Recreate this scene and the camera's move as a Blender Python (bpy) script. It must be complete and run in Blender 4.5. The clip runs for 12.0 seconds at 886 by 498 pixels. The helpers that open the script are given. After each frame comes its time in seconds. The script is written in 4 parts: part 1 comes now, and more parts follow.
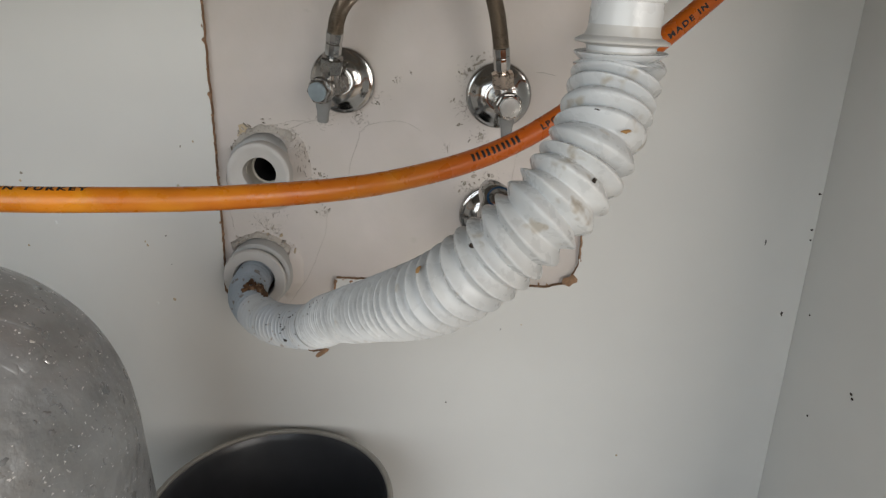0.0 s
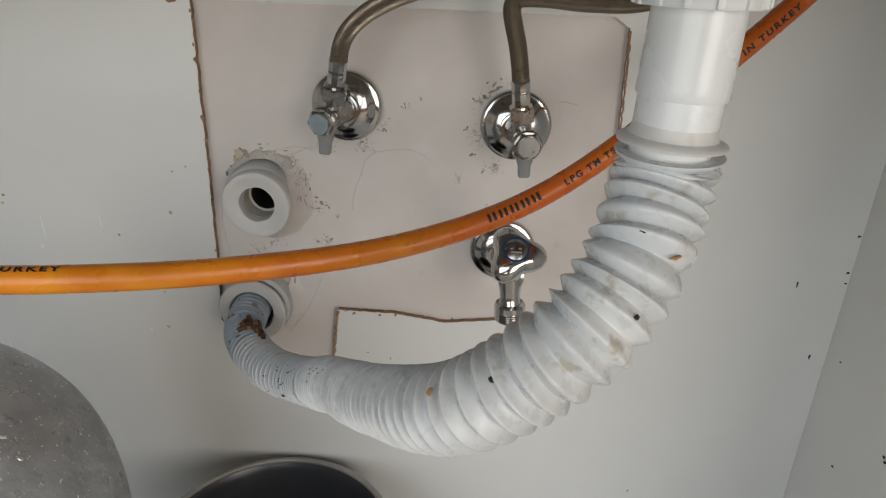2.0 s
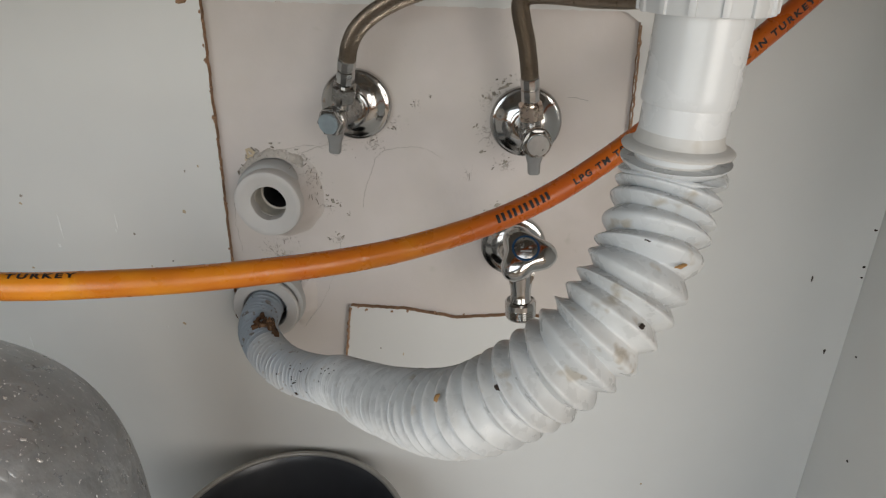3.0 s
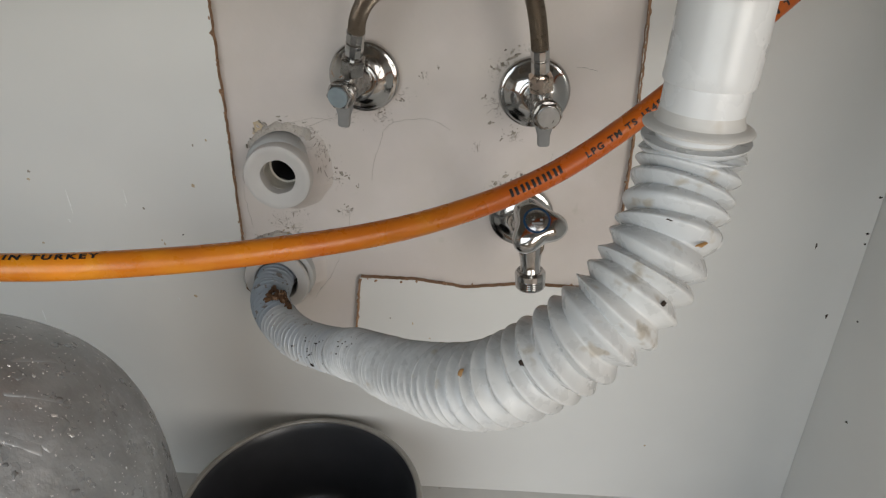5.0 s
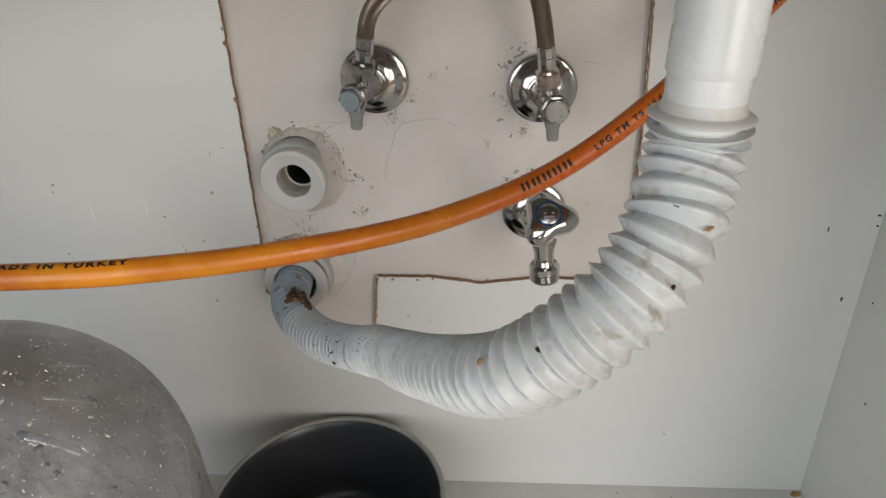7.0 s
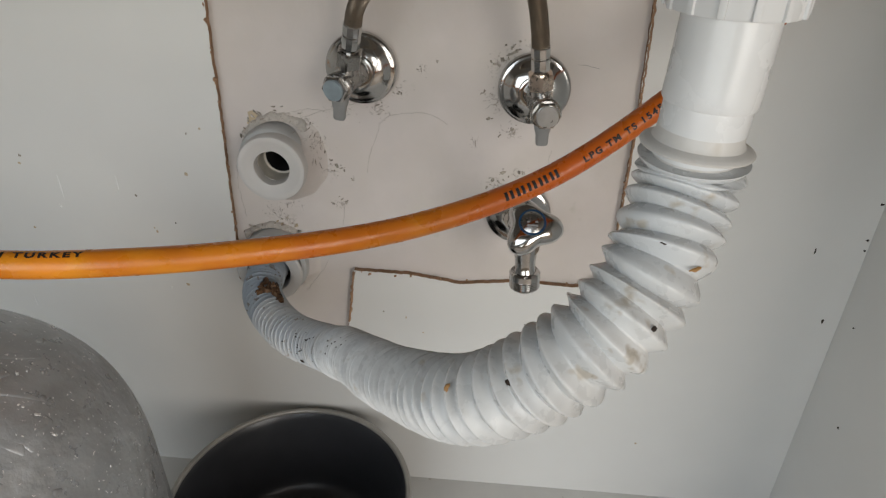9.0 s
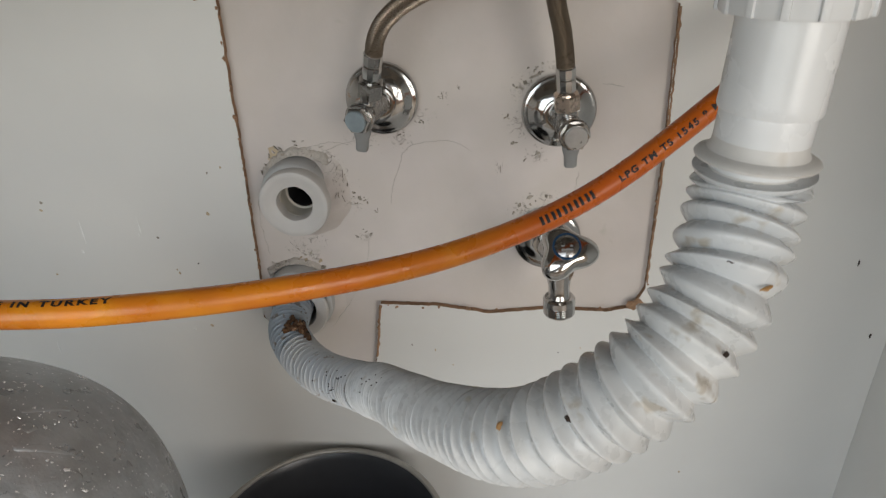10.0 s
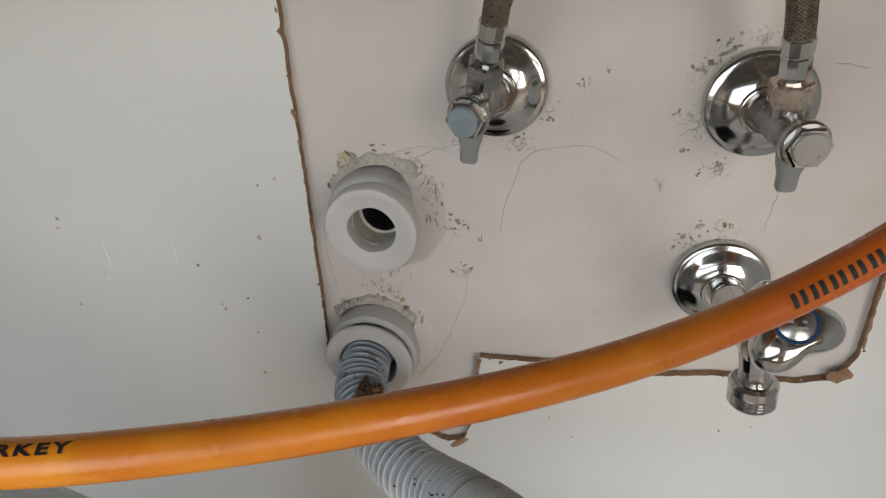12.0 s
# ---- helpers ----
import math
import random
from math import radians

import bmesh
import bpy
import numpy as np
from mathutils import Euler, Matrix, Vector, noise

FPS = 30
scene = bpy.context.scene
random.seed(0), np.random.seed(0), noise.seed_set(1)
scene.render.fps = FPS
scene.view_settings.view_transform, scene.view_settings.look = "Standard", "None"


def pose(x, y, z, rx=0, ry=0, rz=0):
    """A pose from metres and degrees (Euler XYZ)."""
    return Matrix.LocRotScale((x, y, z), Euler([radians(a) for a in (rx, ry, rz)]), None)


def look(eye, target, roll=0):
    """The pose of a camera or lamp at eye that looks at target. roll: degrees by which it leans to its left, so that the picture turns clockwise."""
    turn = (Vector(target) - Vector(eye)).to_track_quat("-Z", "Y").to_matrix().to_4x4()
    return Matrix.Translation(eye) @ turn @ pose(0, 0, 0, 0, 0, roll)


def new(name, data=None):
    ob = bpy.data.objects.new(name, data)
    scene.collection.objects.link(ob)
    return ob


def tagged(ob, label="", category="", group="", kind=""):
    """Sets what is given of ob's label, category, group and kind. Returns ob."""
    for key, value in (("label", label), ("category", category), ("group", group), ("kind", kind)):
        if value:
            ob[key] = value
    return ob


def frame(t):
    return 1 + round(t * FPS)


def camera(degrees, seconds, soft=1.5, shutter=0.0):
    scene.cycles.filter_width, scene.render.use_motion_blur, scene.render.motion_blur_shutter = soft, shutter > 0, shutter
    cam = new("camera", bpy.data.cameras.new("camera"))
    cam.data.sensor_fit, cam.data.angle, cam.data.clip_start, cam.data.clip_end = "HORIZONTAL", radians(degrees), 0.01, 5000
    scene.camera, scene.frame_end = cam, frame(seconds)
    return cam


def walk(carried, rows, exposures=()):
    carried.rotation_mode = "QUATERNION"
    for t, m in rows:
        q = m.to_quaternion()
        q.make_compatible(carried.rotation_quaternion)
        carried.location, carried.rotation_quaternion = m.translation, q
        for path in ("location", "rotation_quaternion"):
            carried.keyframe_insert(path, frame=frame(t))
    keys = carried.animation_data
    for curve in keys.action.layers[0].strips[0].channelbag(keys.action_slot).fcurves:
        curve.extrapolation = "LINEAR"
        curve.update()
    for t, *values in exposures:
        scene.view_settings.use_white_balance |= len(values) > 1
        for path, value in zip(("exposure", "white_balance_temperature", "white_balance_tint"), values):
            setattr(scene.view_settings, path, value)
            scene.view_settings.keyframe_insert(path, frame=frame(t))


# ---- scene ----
cam = camera(68.8, 12.0, soft=1.25, shutter=0.3)
PATH = [
    (0, (0.136, -0.632, 0.598), (0.021, 1.231, -0.12), -0.1),
    (0.5, (0.121, -0.607, 0.59), (0.028, 1.28, -0.066), 0.2),
    (1, (0.114, -0.586, 0.614), (-0.024, 1.284, -0.082), 1.1),
    (1.5, (0.124, -0.573, 0.637), (0.004, 1.268, -0.135), -0.0),
    (2, (0.126, -0.566, 0.65), (0.003, 1.249, -0.181), 0.7),
    (2.5, (0.134, -0.563, 0.657), (0.02, 1.246, -0.188), 0.5),
    (3, (0.13, -0.563, 0.659), (-0.039, 1.231, -0.208), -0.4),
    (4.8, (0.119, -0.57, 0.674), (-0.036, 1.201, -0.243), -1.6),
    (5, (0.118, -0.566, 0.668), (-0.036, 1.178, -0.298), -0.9),
    (5.5, (0.124, -0.564, 0.679), (-0.078, 1.178, -0.282), -2.1),
    (6, (0.115, -0.566, 0.685), (-0.114, 1.187, -0.251), -2.2),
    (6.5, (0.113, -0.567, 0.684), (-0.087, 1.177, -0.276), -2.0),
    (7, (0.118, -0.577, 0.671), (-0.078, 1.163, -0.294), -3.6),
    (7.2, (0.125, -0.582, 0.668), (-0.061, 1.148, -0.319), -4.4),
    (9, (0.122, -0.552, 0.678), (-0.03, 1.161, -0.342), 0.5),
    (9.5, (0.11, -0.552, 0.68), (-0.091, 1.175, -0.307), -0.5),
    (10, (0.107, -0.54, 0.671), (-0.088, 1.213, -0.27), -2.7),
    (10.2, (0.104, -0.535, 0.657), (-0.087, 1.21, -0.298), -4.0),
    (10.4, (0.098, -0.519, 0.637), (-0.117, 1.214, -0.334), -4.6),
    (10.5, (0.094, -0.506, 0.622), (-0.198, 1.222, -0.342), -6.0),
    (10.7, (0.070, -0.475, 0.602), (-0.262, 1.238, -0.376), -4.4),
    (11, (0.04, -0.425, 0.593), (-0.315, 1.278, -0.394), -2.3),
    (11.5, (0.041, -0.385, 0.622), (-0.338, 1.306, -0.375), -4.3),
    (12, (0.047, -0.384, 0.635), (-0.34, 1.314, -0.347), -4.7),
]
walk(cam, [(t, look(eye, target, roll)) for t, eye, target, roll in PATH],
     exposures=[(0, -0.06), (2.5, -0.03), (5.5, 0.0), (6.5, 0.10), (7.2, 0.10), (9, 0.02), (10, -0.01), (10.5, 0.04), (11, 0.16), (11.5, 0.12), (12, 0.14)])

# ---------------------------------------------------------------- numbers
FLOOR = 0.012          # top of the cabinet's bottom board
SIDE_R, SIDE_L = 0.470, -0.620
FRONT = -0.500         # front edge of the cabinet
TOP = 0.800            # underside of the worktop
BOARD = 0.006          # thickness of the back board
VIEW = Vector((0.115, -0.570, 0.660))
HOSE = [(-0.615, -0.160, 0.400), (-0.500, -0.215, 0.440), (-0.360, -0.262, 0.474), (-0.255, -0.276, 0.4860), (-0.1833, -0.2754, 0.4870), (-0.1114, -0.2645, 0.4838), (-0.0223, -0.2307, 0.4772),
        (0.0733, -0.1869, 0.4777), (0.1630, -0.1401, 0.4976), (0.2543, -0.0968, 0.5530), (0.3538, -0.0588, 0.6344), (0.420, -0.045, 0.712), (0.440, -0.045, 0.798)]
TRAP = [(0.2085, -0.2890, 0.7985), (0.2078, -0.2893, 0.7368), (0.2068, -0.2897, 0.6357), (0.2042, -0.2898, 0.5776), (0.2024, -0.2920, 0.5601), (0.1880, -0.3137, 0.5259), (0.1620, -0.3275, 0.4955), (0.1175, -0.3154, 0.4527),
        (0.0690, -0.2637, 0.4136), (0.0266, -0.1990, 0.3738), (-0.0050, -0.1530, 0.3410), (-0.0450, -0.1190, 0.3240), (-0.0760, -0.0860, 0.3180), (-0.0980, -0.0520, 0.3190), (-0.1030, -0.0220, 0.3220), (-0.1030, 0.0060, 0.3250)]


# ---------------------------------------------------------------- world and light
world = bpy.data.worlds.new("sky")
scene.world = world
world.use_nodes = True
wn = world.node_tree
sky = wn.nodes.new("ShaderNodeTexSky")
sky.sky_type, sky.sun_disc, sky.sun_elevation, sky.sun_rotation = "NISHITA", False, radians(45), radians(200)
wn.links.new(sky.outputs[0], wn.nodes["Background"].inputs[0])
wn.nodes["Background"].inputs[1].default_value = 0.1


def area(name, m, sx, sy, power, colour):
    data = bpy.data.lights.new(name, "AREA")
    data.shape, data.size, data.size_y, data.energy, data.color = "RECTANGLE", sx, sy, power, colour
    ob = new(name, data)
    ob.matrix_world = m
    return ob


area("side_window_daylight", look((1.13, -1.68, 0.68), (1.13, 0.0, 0.68)), 1.00, 0.98, 16.4, (1.0, 0.935, 0.862))
# Added lamp in a made-up left opening, brightening the left and middle wall.
area("added_fill_lamp", look((-0.58, -1.68, 0.80), (-0.58, 0.0, 0.80)), 1.50, 1.20, 12.6, (0.90, 0.96, 0.985))


# ---------------------------------------------------------------- materials
def material(name, colour, rough=0.5, metal=0.0, vary=0.08, scale=40.0, spots=0.0, spot_scale=60.0,
             spot_colour=(0.1, 0.08, 0.06), spot_soft=0.06, bump=0.0, bump_scale=200.0, bump_rise=0.001, coat=0.0, random_object=0.0, rough_vary=0.1, stretch=(1, 1, 1), tint=None, tint_scale=20.0):
    """Two scales of tone, sparse spots, fine relief and uneven gloss."""
    m = bpy.data.materials.new(name)
    m.use_nodes = True
    nt = m.node_tree
    n, l = nt.nodes, nt.links
    b = n["Principled BSDF"]
    tc = n.new("ShaderNodeTexCoord")
    mp = n.new("ShaderNodeMapping")
    mp.inputs["Scale"].default_value = stretch
    l.new(tc.outputs["Object"], mp.inputs[0])

    def tex(s, detail=4.0):  # noise of one scale
        t = n.new("ShaderNodeTexNoise")
        t.inputs["Scale"].default_value, t.inputs["Detail"].default_value = s, detail
        l.new(mp.outputs[0], t.inputs["Vector"])
        return t

    def mixed(kind, fac, a, bb):
        x = n.new("ShaderNodeMix")
        x.data_type, x.blend_type = "RGBA", kind
        for key, value in ((0, fac), (6, a), (7, bb)):
            if isinstance(value, (int, float)):
                x.inputs[key].default_value = value
            elif isinstance(value, tuple):
                x.inputs[key].default_value = (*value, 1)
            else:
                l.new(value, x.inputs[key])
        return x.outputs[2]

    def ramp(src, lo, hi):
        r = n.new("ShaderNodeMapRange")
        r.inputs["From Min"].default_value, r.inputs["From Max"].default_value = lo, hi
        l.new(src, r.inputs["Value"])
        return r.outputs[0]

    big, small = tex(scale * 0.2, 3.0), tex(scale, 6.0)
    dark = tuple(c * (1 - vary) for c in colour)
    light = tuple(min(1.0, c * (1 + vary * 0.6)) for c in colour)
    col = mixed("MIX", ramp(big.outputs["Fac"], 0.3, 0.7), dark, light)
    col = mixed("MULTIPLY", vary * 1.5, col, mixed("MIX", ramp(small.outputs["Fac"], 0.35, 0.65), (0.55, 0.55, 0.55), (1.0, 1.0, 1.0)))
    if tint:
        col = mixed("MIX", ramp(tex(tint_scale, 5.0).outputs["Fac"], 0.42, 0.66), col, tint)
    if spots > 0:
        s = tex(spot_scale, 2.0)
        col = mixed("MIX", ramp(s.outputs["Fac"], 1 - spots, 1 - spots + spot_soft), col, spot_colour)
    l.new(col, b.inputs["Base Color"])
    r = n.new("ShaderNodeMapRange")
    r.inputs["From Min"].default_value, r.inputs["From Max"].default_value = 0.3, 0.7
    r.inputs["To Min"].default_value, r.inputs["To Max"].default_value = max(0.03, rough - rough_vary), min(1.0, rough + rough_vary)
    l.new(small.outputs["Fac"], r.inputs["Value"])
    l.new(r.outputs[0], b.inputs["Roughness"])
    b.inputs["Metallic"].default_value = metal
    b.inputs["Coat Weight"].default_value = coat
    if bump:
        bt = tex(bump_scale, 5.0)
        bp = n.new("ShaderNodeBump")
        bp.inputs["Strength"].default_value, bp.inputs["Distance"].default_value = bump, bump_rise
        l.new(bt.outputs["Fac"], bp.inputs["Height"])
        l.new(bp.outputs[0], b.inputs["Normal"])
    return m


MELAMINE = material("white_melamine", (0.66, 0.655, 0.63), 0.36, vary=0.03, scale=18, bump=0.04, bump_scale=420, rough_vary=0.015)
FLOOR_MAT = material("white_board_floor", (0.62, 0.61, 0.58), 0.4, vary=0.09, scale=30, spots=0.3, spot_scale=55, spot_colour=(0.42, 0.39, 0.34), bump=0.08)
CHIP = material("chipboard_edge", (0.36, 0.215, 0.125), 0.9, vary=0.35, scale=500, spots=0.36, spot_scale=900, spot_colour=(0.09, 0.045, 0.025), bump=0.8, bump_scale=900)
def dirty(m, places, colour):
    """Fine dark scuffs and broken paint gathered round given places (x, z, reach)."""
    nt = m.node_tree
    n, l = nt.nodes, nt.links
    b = n["Principled BSDF"]
    tc = n.new("ShaderNodeTexCoord")
    total = None
    for x, z, reach in places:
        d = n.new("ShaderNodeVectorMath")
        d.operation = "DISTANCE"
        d.inputs[1].default_value = (x, 0.006, z)
        l.new(tc.outputs["Object"], d.inputs[0])
        r = n.new("ShaderNodeMapRange")
        r.inputs["From Min"].default_value, r.inputs["From Max"].default_value = 0.0, reach
        r.inputs["To Min"].default_value, r.inputs["To Max"].default_value = 1.0, 0.0
        l.new(d.outputs["Value"], r.inputs["Value"])
        if total is None:
            total = r.outputs[0]
        else:
            x2 = n.new("ShaderNodeMath")
            x2.operation = "MAXIMUM"
            l.new(total, x2.inputs[0])
            l.new(r.outputs[0], x2.inputs[1])
            total = x2.outputs[0]
    t = n.new("ShaderNodeTexNoise")
    t.inputs["Scale"].default_value, t.inputs["Detail"].default_value, t.inputs["Roughness"].default_value, t.inputs["Distortion"].default_value = 130, 8, 0.70, 2.2
    l.new(tc.outputs["Object"], t.inputs["Vector"])
    add = n.new("ShaderNodeMath")
    add.operation = "MULTIPLY_ADD"
    add.inputs[1].default_value = 0.25
    l.new(total, add.inputs[0])
    l.new(t.outputs["Fac"], add.inputs[2])
    edge = n.new("ShaderNodeMapRange")
    edge.inputs["From Min"].default_value, edge.inputs["From Max"].default_value = 0.70, 0.84
    l.new(add.outputs[0], edge.inputs["Value"])
    mix = n.new("ShaderNodeMix")
    mix.data_type = "RGBA"
    l.new(edge.outputs[0], mix.inputs[0])
    l.new(b.inputs["Base Color"].links[0].from_socket, mix.inputs[6])
    mix.inputs[7].default_value = (*colour, 1)
    l.new(mix.outputs[2], b.inputs["Base Color"])
    return m


PLASTER = material("painted_plaster", (0.635, 0.58, 0.545), 0.60, vary=0.085, scale=30, spots=0.30, spot_scale=70, spot_colour=(0.56, 0.52, 0.47), spot_soft=0.12, bump=0.40, bump_scale=70, tint=(0.59, 0.54, 0.495), tint_scale=16)
MORTAR = material("crumbling_mortar", (0.52, 0.475, 0.425), 0.9, vary=0.20, scale=260, spots=0.38, spot_scale=300, spot_colour=(0.30, 0.265, 0.225), bump=0.8, bump_scale=500)
CRACK = material("plaster_crack", (0.53, 0.485, 0.44), 0.9, vary=0.3, scale=300)
dirty(PLASTER, [(-0.050, 0.455, 0.030), (-0.060, 0.472, 0.026), (-0.098, 0.378, 0.024), (-0.120, 0.352, 0.014), (-0.068, 0.348, 0.018), (-0.035, 0.424, 0.020), (-0.028, 0.391, 0.014), (0.120, 0.532, 0.026), (0.118, 0.500, 0.026),
                (0.135, 0.473, 0.016), (0.124, 0.418, 0.024), (0.145, 0.430, 0.020), (0.054, 0.526, 0.012), (0.012, 0.490, 0.022), (-0.022, 0.488, 0.022), (-0.090, 0.400, 0.016), (0.10, 0.46, 0.014), (0.03, 0.51, 0.02), (-0.078, 0.388, 0.020), (-0.084, 0.372, 0.018), (0.148, 0.548, 0.018)], (0.27, 0.235, 0.20))
CRUMB = material("broken_plaster", (0.43, 0.385, 0.325), 0.95, vary=0.4, scale=350, spots=0.4, spot_scale=500, spot_colour=(0.13, 0.11, 0.09), bump=0.8, bump_scale=500)
DEEP_CRUMB = material("bare_render_under_paint", (0.27, 0.235, 0.195), 0.95, vary=0.4, scale=420, bump=0.8, bump_scale=500)
TAN = material("tan_glue_stain", (0.52, 0.42, 0.29), 0.8, vary=0.2, scale=160)
DIRT = material("dark_dirt", (0.035, 0.022, 0.015), 0.85, vary=0.4, scale=400)
RUST = material("rusty_brown_dirt", (0.14, 0.07, 0.032), 0.9, vary=0.5, scale=350, bump=0.9, bump_scale=600)
AMBER = material("amber_stain", (0.42, 0.23, 0.08), 0.6, vary=0.3, scale=300)
CHROME = material("polished_chrome", (0.55, 0.545, 0.535), 0.13, 1.0, vary=0.04, scale=80, spots=0.27, spot_scale=240, spot_colour=(0.45, 0.43, 0.40), rough_vary=0.05)
CAST = material("satin_chrome", (0.42, 0.41, 0.395), 0.24, 1.0, vary=0.12, scale=180, spots=0.3, spot_scale=300, spot_colour=(0.34, 0.31, 0.27), rough_vary=0.1)
BRASS = material("tarnished_nickel_brass", (0.74, 0.61, 0.51), 0.28, 1.0, vary=0.25, scale=220, spots=0.34, spot_scale=350, spot_colour=(0.26, 0.20, 0.13))
BRAID = material("steel_wire", (0.40, 0.345, 0.285), 0.34, 1.0, vary=0.10, scale=600, rough_vary=0.12)
BRAID_CORE = material("dark_hose_core", (0.07, 0.055, 0.04), 0.6, 0.3, vary=0.3, scale=500)
CAP_BLUE = material("blue_grey_cap", (0.30, 0.36, 0.39), 0.42, 0.35, vary=0.15, scale=220, bump=0.1)
CAP_GREY = material("grey_metal_cap", (0.44, 0.44, 0.43), 0.36, 0.7, vary=0.12, scale=260, bump=0.1)
LEVER = material("grey_plastic", (0.27, 0.27, 0.265), 0.45, vary=0.1, scale=150, bump=0.1)
BLUE_RING = material("blue_ring", (0.012, 0.045, 0.10), 0.35, vary=0.1, scale=200)
PVC = material("white_pvc", (0.68, 0.69, 0.69), 0.27, vary=0.04, scale=24, spots=0.24, spot_scale=60, spot_colour=(0.62, 0.60, 0.55), rough_vary=0.08, bump=0.03, bump_scale=120)
COLLAR = material("stained_white_pvc", (0.64, 0.625, 0.595), 0.40, vary=0.16, scale=70, spots=0.42, spot_scale=70, spot_colour=(0.44, 0.40, 0.34), spot_soft=0.2, bump=0.1, bump_scale=150)
BELLOWS = material("white_flexible_plastic", (0.64, 0.65, 0.645), 0.30, vary=0.15, scale=120, spots=0.37, spot_scale=95, spot_colour=(0.43, 0.40, 0.35), spot_soft=0.10, bump=0.35, bump_scale=90, tint=(0.53, 0.55, 0.56), tint_scale=26)
NARROW = material("greyish_flexible_plastic", (0.58, 0.59, 0.59), 0.38, vary=0.12, scale=60, tint=(0.50, 0.53, 0.56), tint_scale=40, spots=0.36, spot_scale=190, spot_colour=(0.36, 0.33, 0.30), bump=0.1, bump_scale=200)
BLUISH = material("blue_grey_flexible_plastic", (0.42, 0.47, 0.52), 0.40, vary=0.14, scale=80, tint=(0.34, 0.39, 0.44), tint_scale=50, spots=0.38, spot_scale=160, spot_colour=(0.22, 0.20, 0.18), bump=0.1, bump_scale=200)
SEAL = material("white_rubber_seal", (0.555, 0.535, 0.51), 0.5, vary=0.07, scale=50, spots=0.28, spot_scale=90, spot_colour=(0.50, 0.47, 0.42), bump=0.12)
SEAL_GREY = material("grey_rubber_seal", (0.47, 0.47, 0.46), 0.55, vary=0.12, scale=80, bump=0.15)
DRIP = material("dried_white_drip", (0.79, 0.79, 0.77), 0.3, vary=0.05, scale=100)
DRAIN = material("drain_pipe_inside", (0.58, 0.55, 0.48), 0.5, vary=0.3, scale=80)
BLACK = material("black_bore_shade", (0.008, 0.007, 0.007), 0.9, vary=0.1, scale=50)
ORANGE = material("orange_rubber", (0.86, 0.30, 0.012), 0.30, vary=0.14, scale=60, spots=0.58, spot_scale=11, spot_colour=(0.44, 0.10, 0.008), spot_soft=0.24, bump=0.22, bump_scale=320, rough_vary=0.12, tint=(0.92, 0.40, 0.022), tint_scale=34)
def tone_along_x(m, x0, x1, tone):
    """Blend the base colour into another tone from x0 to x1, unevenly."""
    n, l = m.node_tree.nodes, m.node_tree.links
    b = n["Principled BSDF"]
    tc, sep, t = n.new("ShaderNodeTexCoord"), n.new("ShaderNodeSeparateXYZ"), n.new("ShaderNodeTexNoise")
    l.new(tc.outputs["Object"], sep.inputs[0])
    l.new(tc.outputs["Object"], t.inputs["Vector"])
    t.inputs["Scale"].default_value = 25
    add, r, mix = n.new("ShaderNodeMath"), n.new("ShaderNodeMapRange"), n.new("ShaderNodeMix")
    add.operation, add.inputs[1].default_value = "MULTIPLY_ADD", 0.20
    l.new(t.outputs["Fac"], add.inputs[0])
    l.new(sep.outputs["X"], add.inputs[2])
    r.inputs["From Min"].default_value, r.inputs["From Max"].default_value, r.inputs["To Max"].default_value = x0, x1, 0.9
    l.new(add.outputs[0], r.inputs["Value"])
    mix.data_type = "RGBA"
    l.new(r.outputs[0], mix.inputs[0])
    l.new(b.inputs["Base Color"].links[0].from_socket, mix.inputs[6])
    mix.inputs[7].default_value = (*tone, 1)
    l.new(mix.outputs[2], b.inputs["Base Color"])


# the hose gets darker and redder towards its right end
tone_along_x(ORANGE, 0.48, 0.92, (0.43, 0.084, 0.010))
INK = material("black_ink", (0.012, 0.010, 0.010), 0.6, vary=0.2, scale=300)
POT_IN = material("black_nonstick", (0.032, 0.033, 0.037), 0.33, vary=0.15, scale=60, bump=0.03, rough_vary=0.05)
POT_RIM = material("worn_grey_rim", (0.36, 0.345, 0.315), 0.4, 0.5, vary=0.15, scale=120)
POT_OUT = material("grey_enamel", (0.12, 0.12, 0.12), 0.35, vary=0.1, scale=60)
STEEL = material("worn_grey_cylinder_paint", (0.42, 0.435, 0.45), 0.38, 0.35, vary=0.20, scale=70, spots=0.325, spot_scale=380, spot_colour=(0.82, 0.82, 0.82), spot_soft=0.03, bump=1.0, bump_scale=40, bump_rise=0.0034, rough_vary=0.16, tint=(0.30, 0.31, 0.315), tint_scale=30)
CHIPPED = material("bright_bare_metal", (0.85, 0.85, 0.85), 0.3, 0.4, vary=0.1, scale=300)
GRIME = material("dark_grey_grime", (0.29, 0.295, 0.30), 0.6, vary=0.3, scale=200)
ROOM = material("room_paint", (0.56, 0.475, 0.385), 0.8, vary=0.05, scale=4)
ROOM_FLOOR = material("room_floor_tile", (0.42, 0.355, 0.28), 0.45, vary=0.1, scale=6)
WORKTOP = material("worktop_underside", (0.26, 0.245, 0.225), 0.6, vary=0.1, scale=20)


